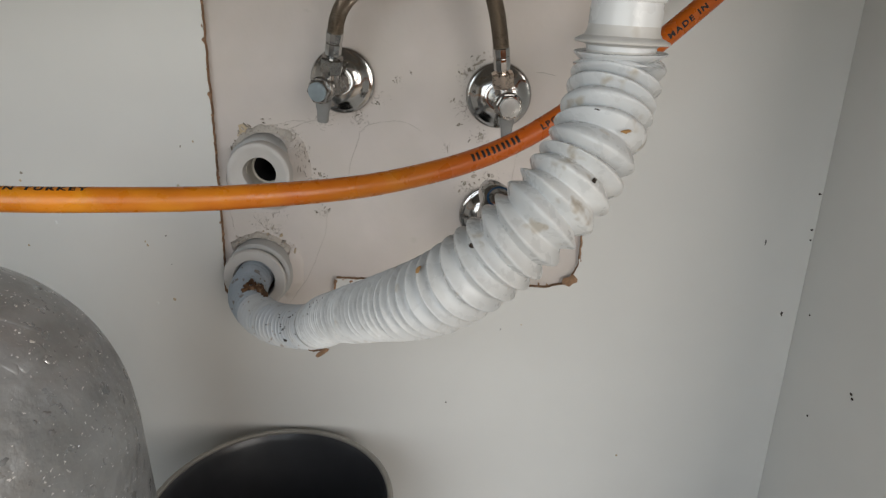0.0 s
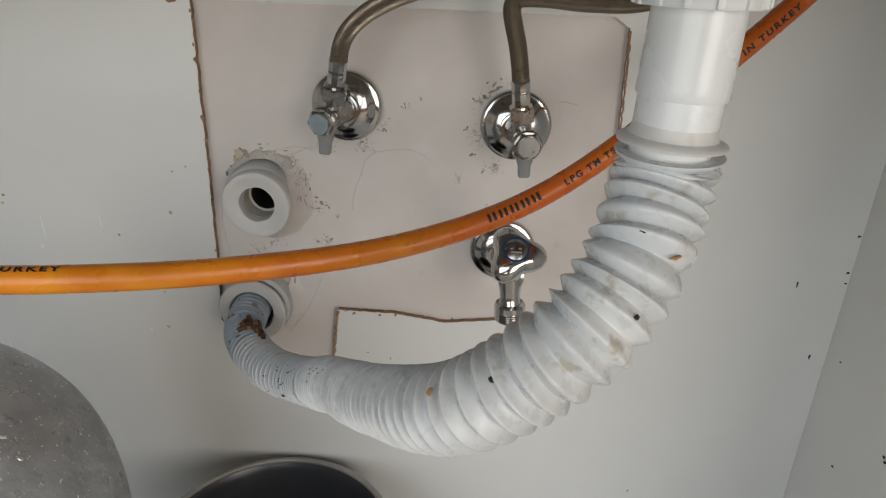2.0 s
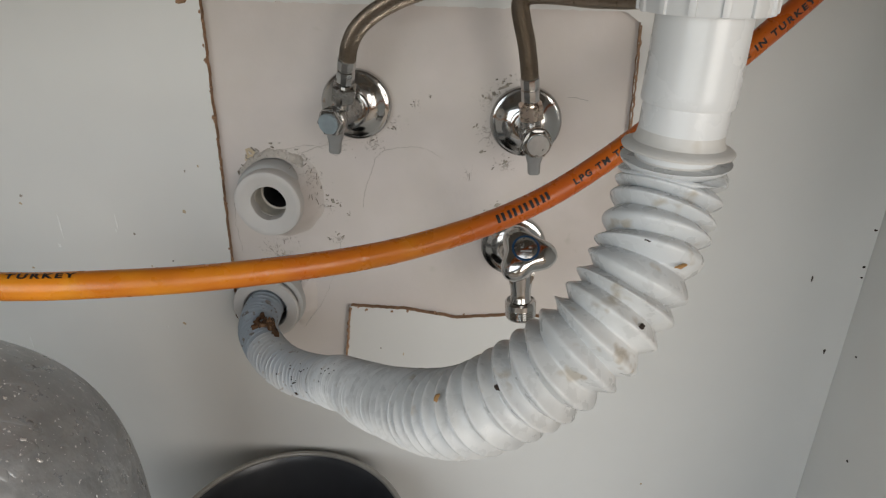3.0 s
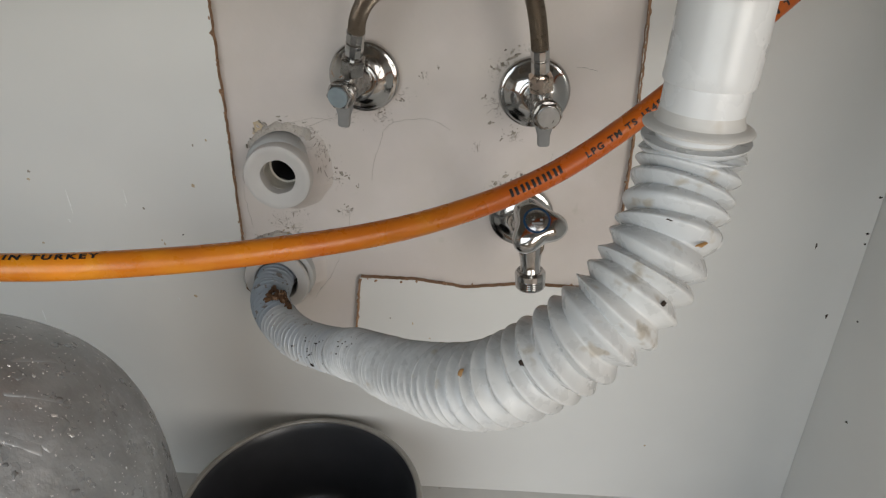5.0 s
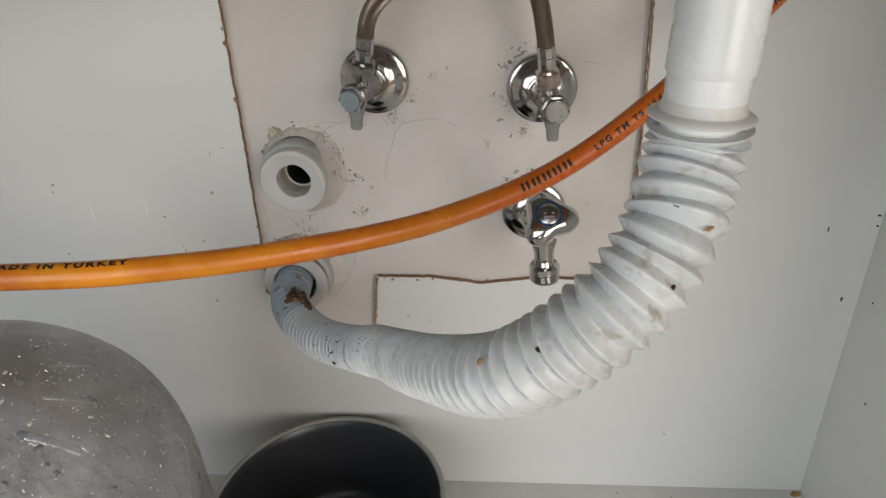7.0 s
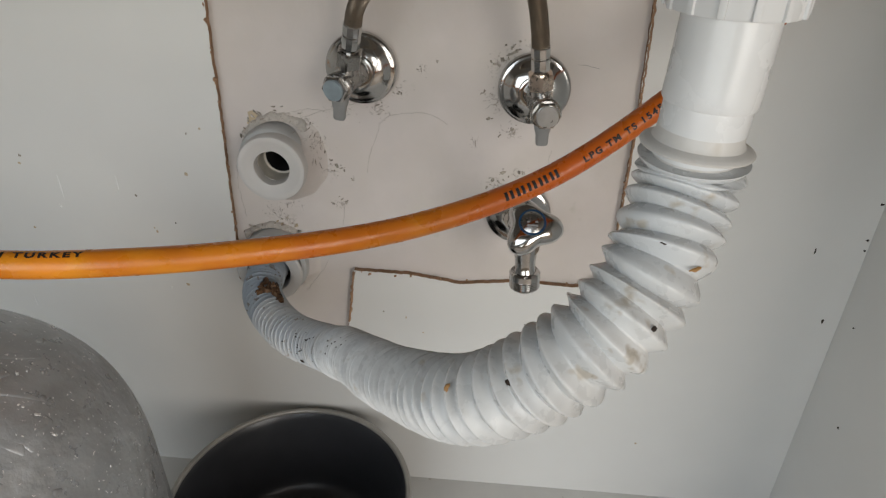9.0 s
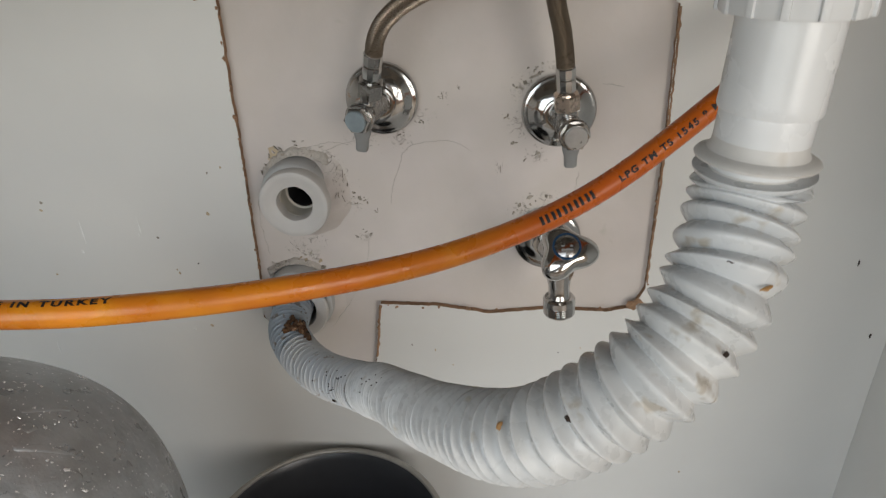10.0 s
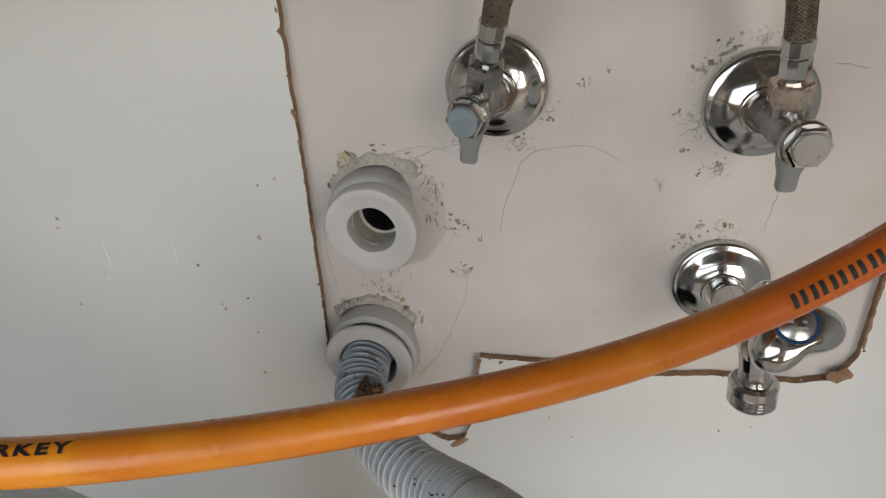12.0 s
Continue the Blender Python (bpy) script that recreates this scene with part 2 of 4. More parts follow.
# ---------------------------------------------------------------- mesh helpers
def link(name, bm, mats, parent=None, label="", smooth=None):
    mesh = bpy.data.meshes.new(name)
    bmesh.ops.recalc_face_normals(bm, faces=bm.faces)
    if smooth is not None:
        for f in bm.faces:
            f.smooth = True
        for e in bm.edges:
            if len(e.link_faces) == 2:
                e.smooth = e.calc_face_angle(0) < radians(smooth)
    bm.to_mesh(mesh)
    bm.free()
    for m in (mats if isinstance(mats, (list, tuple)) else [mats]):
        mesh.materials.append(m)
    ob = new(name, mesh)
    if parent:
        ob.parent = parent
    if label:
        tagged(ob, label)
    return ob


def part(name, bm, mat, parent, label="", smooth=35):
    return link(name, bm, mat, parent, label, smooth)


def thing(name, place, label, category, group=""):
    ob = new(name)
    ob.location = place
    ob.empty_display_size = 0.03
    return tagged(ob, label, category, group)


def box(lo, hi, bevel=0.0):
    bm = bmesh.new()
    bmesh.ops.create_cube(bm, size=1)
    for v in bm.verts:
        v.co = Vector([lo[i] + (v.co[i] + 0.5) * (hi[i] - lo[i]) for i in range(3)])
    if bevel:
        bmesh.ops.bevel(bm, geom=bm.edges[:], offset=bevel, segments=2, affect="EDGES", profile=0.6)
    return bm


def move(bm, m):
    bmesh.ops.transform(bm, matrix=m, verts=bm.verts)
    return bm


def lathe(profile, seg=48, m=None, wobble=0.0, seed=0):
    """Turn (radius, height) pairs round z; a radius of 0 closes the end."""
    bm = bmesh.new()
    rings = []
    for r, z in profile:
        if r <= 1e-7:
            rings.append([bm.verts.new((0, 0, z))])
            continue
        ring = []
        for k in range(seg):
            a = math.tau * k / seg
            rr = r + (wobble * noise.noise((math.cos(a) * 2, math.sin(a) * 2, z * 30 + seed)) if wobble else 0)
            ring.append(bm.verts.new((rr * math.cos(a), rr * math.sin(a), z)))
        rings.append(ring)
    for a, b in zip(rings, rings[1:]):
        for k in range(seg):
            q = [a[k % len(a)], a[(k + 1) % len(a)], b[(k + 1) % len(b)], b[k % len(b)]]
            q = list(dict.fromkeys(q))
            if len(q) > 2:
                bm.faces.new(q)
    return move(bm, m) if m else bm


def ngon_prism(sides, r, z0, z1, chamfer=0.0008, m=None):
    """A hexagonal nut or the like, its ends chamfered."""
    return lathe([(0, z0), (r - chamfer, z0), (r, z0 + chamfer), (r, z1 - chamfer), (r - chamfer, z1), (0, z1)], sides, m)


def along(a, b):
    """The pose whose z axis runs from a towards b, with a at its origin."""
    a, b = Vector(a), Vector(b)
    return Matrix.Translation(a) @ (b - a).to_track_quat("Z", "Y").to_matrix().to_4x4()


def smooth_line(points, step=0.002):
    """Catmull-Rom through the points, sampled at even steps."""
    p = [Vector(q) for q in points]
    p = [2 * p[0] - p[1]] + p + [2 * p[-1] - p[-2]]
    dense = []
    for i in range(1, len(p) - 2):
        a, b, c, d = p[i - 1:i + 3]
        for k in range(40):
            u = k / 40
            dense.append(0.5 * (2 * b + (c - a) * u + (2 * a - 5 * b + 4 * c - d) * u * u + (3 * b - a - 3 * c + d) * u ** 3))
    dense.append(p[-2])
    out, left = [dense[0]], step
    for a, b in zip(dense, dense[1:]):
        d = (b - a).length
        while d >= left > 0:
            a = a + (b - a) * (left / d)
            d -= left
            out.append(a)
            left = step
        left -= d
    return out


class Line:
    """A smooth centre line with frames that do not twist; at(s) gives place, tangent, and two normals."""

    def __init__(self, points, up=(0, -0.6, 0.8), step=0.002):
        self.p = smooth_line(points, step)
        self.step = step
        self.length = step * (len(self.p) - 1)
        self.t = [(self.p[min(i + 1, len(self.p) - 1)] - self.p[max(i - 1, 0)]).normalized() for i in range(len(self.p))]
        n = Vector(up)
        self.n = []
        for t in self.t:
            n = (n - t * n.dot(t)).normalized()
            self.n.append(n.copy())

    def at(self, s):
        x = min(max(s / self.step, 0), len(self.p) - 1.001)
        i = int(x)
        u = x - i
        p = self.p[i].lerp(self.p[i + 1], u)
        t = self.t[i].lerp(self.t[i + 1], u).normalized()
        n = self.n[i].lerp(self.n[i + 1], u)
        n = (n - t * n.dot(t)).normalized()
        return p, t, n, t.cross(n)

    def nearest(self, q):
        q = Vector(q)
        return min(range(len(self.p)), key=lambda i: (self.p[i] - q).length) * self.step


def sweep(line, stations, seg=40, closed=True):
    """Skin round a line: stations are (s, radius[, tilt]) in order."""
    bm = bmesh.new()
    rings = []
    for st in stations:
        s, r = st[:2]
        tilt, turn = st[2:] if len(st) > 2 else (0.0, 0.0)
        p, t, n, b = line.at(s)
        rings.append([bm.verts.new(p + t * (r * tilt * math.cos(math.tau * k / seg - turn)) + r * (math.cos(math.tau * k / seg) * n + math.sin(math.tau * k / seg) * b)) for k in range(seg)])
    for a, c in zip(rings, rings[1:]):
        for k in range(seg):
            bm.faces.new((a[k], a[(k + 1) % seg], c[(k + 1) % seg], c[k]))
    if closed:
        bm.faces.new(rings[0][::-1])
        bm.faces.new(rings[-1])
    return bm


def merge(*meshes):
    bm = bmesh.new()
    for other in meshes:
        tmp = bpy.data.meshes.new("tmp")
        other.to_mesh(tmp)
        other.free()
        bm.from_mesh(tmp)
        bpy.data.meshes.remove(tmp)
    return bm


def holed_board(outer, holes, y0, y1, rim_from=1):
    """A board in the x-z plane between y0 (front) and y1, with holes; the faces inside the holes take the second material."""
    bm = bmesh.new()
    rims = []
    for loop in [outer] + holes:
        vs = [bm.verts.new((x, y0, z)) for x, z in loop]
        for a, b in zip(vs, vs[1:] + vs[:1]):
            bm.edges.new((a, b))
        rims.append(vs)
    bmesh.ops.triangle_fill(bm, use_beauty=True, use_dissolve=False, edges=bm.edges[:])
    front = bm.faces[:]
    back = {v: bm.verts.new((v.co.x, y1, v.co.z)) for v in bm.verts[:]}
    for f in front:
        bm.faces.new([back[v] for v in reversed(f.verts)])
    for i, vs in enumerate(rims):
        for a, b in zip(vs, vs[1:] + vs[:1]):
            f = bm.faces.new((a, b, back[b], back[a]))
            f.material_index = 1 if i >= rim_from else 0
    return bm


def rough_loop(corners, step, amp, seed):
    """Break the edges of a loop into short uneven pieces, as a saw leaves them."""
    out = []
    for (x0, z0), (x1, z1) in zip(corners, corners[1:] + corners[:1]):
        d = math.hypot(x1 - x0, z1 - z0)
        n = max(1, int(d / step))
        nx, nz = (z1 - z0) / d, -(x1 - x0) / d
        for k in range(n):
            u = k / n
            w = amp * (noise.noise((x0 * 90 + u * d * 160, z0 * 70 + seed, 0)) + 0.6 * noise.noise((u * d * 700, z0 * 50 + seed, 3)))
            w = w if k else 0
            out.append((x0 + (x1 - x0) * u + nx * w, z0 + (z1 - z0) * u + nz * w))
    return out


def blob(place, normal, rx, ry, rise=0.0006, seed=0, seg=14, turn=0.0):
    """A thin uneven patch of dirt lying on a surface, domed a little."""
    rnd = random.Random(seed)
    bm = bmesh.new()
    m = along(place, Vector(place) + Vector(normal)) @ pose(0, 0, 0, 0, 0, turn)
    c = bm.verts.new((0, 0, rise))
    ks = [0.65 + 0.6 * rnd.random() for _ in range(seg)]
    inner = [bm.verts.new((rx * 0.6 * k * math.cos(math.tau * i / seg), ry * 0.6 * k * math.sin(math.tau * i / seg), rise * (0.7 + 0.3 * rnd.random()))) for i, k in enumerate(ks)]
    outer = [bm.verts.new((rx * k * math.cos(math.tau * i / seg), ry * k * math.sin(math.tau * i / seg), -0.0002)) for i, k in enumerate(ks)]
    for i in range(seg):
        j = (i + 1) % seg
        bm.faces.new((c, inner[i], inner[j]))
        bm.faces.new((inner[i], outer[i], outer[j], inner[j]))
    return move(bm, m)


def ribbon(points, width, y, rise=0.0004):
    """A thin uneven crack across the wall, in the x-z plane at depth y."""
    line = smooth_line([(x, y, z) for x, z in points], 0.002)
    bm = bmesh.new()
    prev = None
    for i, p in enumerate(line):
        q = line[min(i + 1, len(line) - 1)] - line[max(i - 1, 0)]
        n = Vector((-q.z, 0, q.x)).normalized()
        j = 0.0012 * noise.noise((p.x * 220, 0, p.z * 220))
        w = width * (0.35 + 0.9 * abs(noise.noise((p.x * 130, 7, p.z * 130))) + 0.25)
        row = [bm.verts.new(p + n * (j + w)), bm.verts.new(p + n * j + Vector((0, -rise, 0))), bm.verts.new(p + n * (j - w))]
        if prev:
            bm.faces.new((prev[0], prev[1], row[1], row[0]))
            bm.faces.new((prev[1], prev[2], row[2], row[1]))
        prev = row
    return bm


# ---------------------------------------------------------------- cabinet and room
CUT = [(-0.1290, 0.613), (0.226, 0.6045), (0.239, 0.596), (0.2405, 0.47), (0.239, 0.340), (0.229, 0.318), (0.205, 0.3125), (0.150, 0.3150), (0.090, 0.3085), (0.040, 0.3165),
       (-0.019, 0.3180), (-0.0235, 0.280), (-0.029, 0.247), (-0.036, 0.230), (-0.050, 0.226), (-0.080, 0.240), (-0.120, 0.268), (-0.1435, 0.300), (-0.1395, 0.345), (-0.1335, 0.480)]
back = link("wall_back", holed_board([(SIDE_L, FLOOR), (SIDE_R, FLOOR), (SIDE_R, TOP), (SIDE_L, TOP)], [rough_loop(CUT, 0.0025, 0.0009, 5)], 0.0, BOARD), [MELAMINE, CHIP])
tagged(back, "white melamine cabinet back board with a rough sawn cut-out", "cabinet back", kind="structure")


def circle(x, z, r, n=40):
    return [(x + r * math.cos(math.tau * k / n), z + r * math.sin(math.tau * k / n)) for k in range(n)]


plaster = link("wall_plaster", holed_board([(SIDE_L - 0.1, -0.1), (SIDE_R + 0.1, -0.1), (SIDE_R + 0.1, 0.9), (SIDE_L - 0.1, 0.9)],
                                           [circle(-0.083, 0.438, 0.0175), circle(-0.101, 0.323, 0.0195)], BOARD + 0.001, 0.12), [PLASTER, DRAIN])
tagged(plaster, "off-white painted plaster wall with cracks and stains", "wall", kind="structure")
floor_board = link("floor", box((SIDE_L, FRONT, FLOOR - 0.018), (SIDE_R, BOARD, FLOOR - 0.0002)), FLOOR_MAT)
tagged(floor_board, "white melamine cabinet floor board, a little dirty", "cabinet floor", kind="structure")
for nm, x0, x1, y0 in (("wall_side", SIDE_R + 0.0003, SIDE_R + 0.018, -0.36), ("wall_side", SIDE_L - 0.018, SIDE_L - 0.0003, FRONT)):
    w = link(nm, box((x0, y0, -0.006), (x1, BOARD, TOP), 0.0006), MELAMINE)
    tagged(w, "white melamine cabinet side panel with small specks", "cabinet side", kind="structure")
top = link("ceiling", box((SIDE_L - 0.02, FRONT - 0.12, TOP), (SIDE_R + 0.02, BOARD, TOP + 0.04), 0.002), WORKTOP)
tagged(top, "grey underside of the worktop over the cabinet", "worktop", kind="structure")

# Unseen rail, added under the worktop to shade the upper back wall.
rail = link("trim_shade_rail", box((SIDE_L, FRONT, 0.700), (SIDE_R, FRONT + 0.018, TOP - 0.0005), 0.001), MELAMINE)
tagged(rail, "unseen white rail added under the worktop to shade the back wall", "cabinet rail", kind="structure")

# the unseen kitchen round the open cabinet; a window and an added lamp opening behind the camera
X0, X1, Y1, Y0, Z0, Z1 = -1.8, 2.1, 0.25, -1.70, -0.10, 2.40
room_floor = link("floor_room", box((X0, Y0, Z0 - 0.1), (X1, Y1, Z0)), ROOM_FLOOR)
tagged(room_floor, "brown tiled kitchen floor before the cabinet", "floor", kind="structure")
room_top = link("ceiling_room", box((X0, Y0, Z1), (X1, Y1, Z1 + 0.1)), ROOM)
tagged(room_top, "pale plain kitchen ceiling", "ceiling", kind="structure")
for nm, lo, hi in (("wall_west", (X0 - 0.1, Y0, Z0), (X0, Y1, Z1)), ("wall_east", (X1, Y0, Z0), (X1 + 0.1, Y1, Z1)), ("wall_north", (X0, Y1, Z0), (X1, Y1 + 0.1, Z1))):
    tagged(link(nm, box(lo, hi), ROOM), "pale plain kitchen wall", "wall", kind="structure")
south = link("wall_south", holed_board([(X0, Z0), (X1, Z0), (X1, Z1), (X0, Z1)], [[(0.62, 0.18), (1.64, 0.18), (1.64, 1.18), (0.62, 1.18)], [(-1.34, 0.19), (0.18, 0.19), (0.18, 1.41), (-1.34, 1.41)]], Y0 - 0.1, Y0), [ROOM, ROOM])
tagged(south, "pale kitchen wall with a window opening and an added lamp opening", "wall", kind="structure")


# specks, cracks and stains of the walls
def wear(name, bm, mat, parent, label=""):
    return part(name, bm, mat, parent, label, 60)


N_BACK = (0, -1, 0)
for i, (x, z, rx, rz) in enumerate([(0.424, 0.369, 0.0007, 0.0035), (0.454, 0.289, 0.0012, 0.003), (0.467, 0.420, 0.0016, 0.0012), (0.4665, 0.383, 0.0018, 0.0012), (0.4675, 0.372, 0.0012, 0.0012),
                                    (-0.200, 0.363, 0.0009, 0.0007), (-0.199, 0.330, 0.0006, 0.0006), (0.10, 0.165, 0.0009, 0.0012), (0.16, 0.262, 0.0007, 0.0006)]):
    wear("speck", blob((x, -0.0002, z), N_BACK, rx, rz, 0.0007, i), DIRT, back)
for i, (x, z, rx, rz) in enumerate([(-0.345, 0.430, 0.0018, 0.0016), (-0.222, 0.352, 0.0013, 0.0016), (-0.235, 0.392, 0.0014, 0.0016),
                                    (-0.202, 0.288, 0.0022, 0.0018), (-0.17, 0.46, 0.001, 0.0013), (0.034, 0.262, 0.0009, 0.0022), (0.01, 0.268, 0.001, 0.001), (0.30, 0.10, 0.0016, 0.0016)]):
    wear("stain", blob((x, -0.0002, z), N_BACK, rx, rz, 0.0003, 40 + i), TAN if i % 2 else CRUMB, back, "faint tan spot")
for i, (y, z, r) in enumerate([(-0.120, 0.265, 0.0016), (-0.117, 0.268, 0.0018), (-0.060, 0.205, 0.0014), (-0.024, 0.30, 0.0012)]):
    wear("speck", blob((SIDE_R - 0.0001, y, z), (-1, 0, 0), r, r * 0.8, 0.0008, 20 + i), DIRT, bpy.data.objects["wall_side"])
for i, (x, y, r) in enumerate([(0.446, -0.014, 0.0012), (0.315, -0.015, 0.0008), (0.25, -0.012, 0.0012), (-0.225, -0.02, 0.001), (-0.245, -0.012, 0.0014), (0.2, -0.03, 0.001)]):
    wear("speck", blob((x, y, FLOOR), (0, 0, 1), r, r * 0.7, 0.0006, 60 + i), DIRT, floor_board)
wear("stain", blob((0.462, -0.006, FLOOR), (0, 0, 1), 0.007, 0.004, 0.0005, 80), AMBER, floor_board, "amber glue drop in the corner")

YW = BOARD + 0.0009
for pts, w in (([(-0.001, 0.425), (0.003, 0.445), (0.009, 0.461), (0.014, 0.475), (0.022, 0.482), (0.040, 0.4855), (0.056, 0.486), (0.068, 0.481), (0.077, 0.475)], 0.0005),
               ([(-0.025, 0.392), (-0.027, 0.375), (-0.031, 0.360), (-0.041, 0.337), (-0.051, 0.316), (-0.063, 0.299), (-0.074, 0.284)], 0.0005),
               ([(0.186, 0.5335), (0.195, 0.5325), (0.205, 0.531)], 0.0006), ([(0.171, 0.455), (0.168, 0.440), (0.166, 0.428)], 0.0003),
               ([(-0.128, 0.430), (-0.130, 0.400), (-0.127, 0.370)], 0.0005), ([(-0.058, 0.478), (-0.040, 0.484), (-0.018, 0.490), (0.004, 0.497)], 0.0006),
               ([(-0.09, 0.479), (-0.070, 0.482), (-0.050, 0.486), (-0.035, 0.483)], 0.0005)):
    wear("crack", ribbon(pts, w * 0.5, YW, 0.0003), CRACK, plaster, "fine crack in the plaster")
rnd = random.Random(3)
spots = [(-0.035, 0.424, 6, 0.011, 0.9), (-0.028, 0.391, 5, 0.006, 0.9), (0.131, 0.542, 12, 0.008, 1.1), (0.120, 0.500, 9, 0.014, 0.7), (0.135, 0.473, 5, 0.006, 1.5), (0.126, 0.421, 12, 0.010, 1.2), (0.145, 0.428, 7, 0.010, 0.8),
         (0.054, 0.528, 6, 0.010, 0.8), (0.014, 0.488, 9, 0.011, 0.9), (-0.052, 0.452, 16, 0.012, 1.1), (-0.058, 0.470, 12, 0.010, 1.0), (-0.098, 0.378, 9, 0.010, 0.8), (-0.122, 0.349, 7, 0.006, 1.5), (-0.070, 0.345, 9, 0.008, 1.0), (0.045, 0.508, 3, 0.006, 0.9), (-0.004, 0.480, 5, 0.010, 0.8)]
for x, z, n, spread, size in spots:
    for k in range((n + 3) // 4):
        a, d = rnd.uniform(0, math.tau), spread * rnd.random() ** 0.7
        s = size * rnd.uniform(0.0003, 0.0009)
        wear("plaster_flake", blob((x + d * math.cos(a), YW, z + d * math.sin(a)), N_BACK, s * rnd.uniform(0.8, 2.2), s * rnd.uniform(0.5, 1.0), 0.0006, rnd.randrange(9999), 8, rnd.uniform(0, 180)), CRUMB if k % 3 else CRACK, plaster)
wear("stain", blob((-0.106, YW, 0.474), N_BACK, 0.006, 0.008, 0.0004, 5), TAN, plaster, "tan glue stain beside the pipe seal")
# chipped bits along the sawn edge
wear("chip", ribbon([(-0.0195, 0.317), (-0.0225, 0.295), (-0.0240, 0.278), (-0.0285, 0.250)], 0.0016, -0.0002, 0.0006), CHIP, back, "torn brown edge of the board")
wear("chip", ribbon([(0.2398, 0.594), (0.2410, 0.53), (0.2412, 0.47), (0.2402, 0.40), (0.2396, 0.345)], 0.0011, -0.0002, 0.0006), CHIP, back, "torn brown edge of the board")
for k in range(46):
    u = rnd.random()
    if k < 26:
        x, z = -0.1292 - 0.0100 * u, 0.61 - 0.26 * u
        x += rnd.uniform(-0.001, 0.0025)
    elif k < 31:
        x, z = 0.240 + rnd.uniform(-0.0012, 0.001), 0.60 - 0.26 * u
    else:
        x, z = -0.02 + 0.24 * u, 0.3150 + rnd.uniform(-0.0015, 0.002)
    s = rnd.uniform(0.0007, 0.0017)
    wear("chip", blob((x, -0.0002, z), N_BACK, s, s * rnd.uniform(0.7, 1.8), 0.0009, k, 8), CHIP, back)
wear("chip", blob((-0.144, -0.0002, 0.613), N_BACK, 0.006, 0.0035, 0.0012, 90, 12), CHIP, back, "torn brown hole at the corner of the cut")
wear("chip", blob((0.232, -0.0002, 0.322), N_BACK, 0.009, 0.006, 0.0018, 91, 12, 30), CHIP, back, "torn brown corner of the cut")
wear("chip", blob((-0.040, -0.0002, 0.226), N_BACK, 0.009, 0.003, 0.0012, 92, 12, 40), CHIP, back)


# ---------------------------------------------------------------- things on the wall
def pipe_seal(name, x, z, r, front, bore, label, up):
    """A rubber collar round a drain outlet in the wall; the outer ring behind it sits a little higher."""
    ob = thing(name, (x, BOARD, z), label, "pipe seal", "drain outlets")
    d = BOARD - front
    part("base", lathe([(r * 1.04, 0.0), (r * 1.04, d * 0.35), (r * 1.02, d * 0.56), (r * 0.985, d * 0.62), (r * 0.9, d * 0.66)], 64, pose(-0.0025, 0, up, 90), 0.0014, 3), SEAL_GREY, ob, "grey outer ring of the seal")
    part("collar", lathe([(r * 0.97, d * 0.25), (r, d * 0.45), (r, d * 0.78), (r * 0.995, d * 0.93), (r * 0.97, d * 0.985), (r * 0.93, d), (r * 0.82, d * 0.985), (r * 0.78, d * 0.965), (r * 0.66, d * 0.935), (bore * 1.12, d * 0.905), (bore * 1.03, d * 0.895), (bore, d * 0.86), (bore, d * 0.50)], 64, pose(0, 0, 0, 90), 0.0007, 9), SEAL, ob, "white rubber collar, worn and stained")
    return ob


upper_seal = pipe_seal("pipe_seal", -0.0832, 0.438, 0.0320, -0.025, 0.0163, "white rubber pipe seal round an open drain hole", 0.0020)
part("drain_pipe", lathe([(0.0176, 0.0185), (0.0162, 0.0175), (0.0164, 0.0010), (0.0144, 0.0002)], 44, pose(0, 0, 0, 90)), DRAIN, upper_seal, "dirty drain pipe inside the hole")
# Deep end of the bore: its shade is put into a near-black colour.
part("pipe_inside", lathe([(0.0146, 0.0006), (0.0146, -0.080), (0.0, -0.080)], 36, pose(0, 0, 0, 90)), BLACK, upper_seal, "pipe inside coloured black for its deep shade")
lower_seal = thing("pipe_seal", (-0.1005, BOARD, 0.3240), "grey stepped rubber pipe seal round the trap's end", "pipe seal", "drain outlets")
part("base", lathe([(0.0350, 0.0), (0.0352, 0.014), (0.0345, 0.0185), (0.0318, 0.0200), (0.0300, 0.0200)], 64, pose(0.0015, 0, 0.002, 90), 0.0008, 3), SEAL_GREY, lower_seal, "wide grey outer ring of the seal")
part("groove", lathe([(0.0302, 0.016), (0.0296, 0.0235), (0.0290, 0.0238)], 64, pose(0, 0, 0, 90), 0.0004, 5), SEAL_GREY, lower_seal)
part("collar", lathe([(0.0290, 0.0225), (0.0322, 0.0232), (0.0334, 0.0246), (0.0334, 0.0268), (0.0322, 0.0284), (0.0262, 0.0290), (0.0224, 0.0284), (0.0212, 0.0266), (0.0208, 0.0180), (0.0206, 0.004)], 64, pose(0, 0, 0, 90), 0.0006, 9), SEAL, lower_seal, "pale rubber front lip, worn and stained")


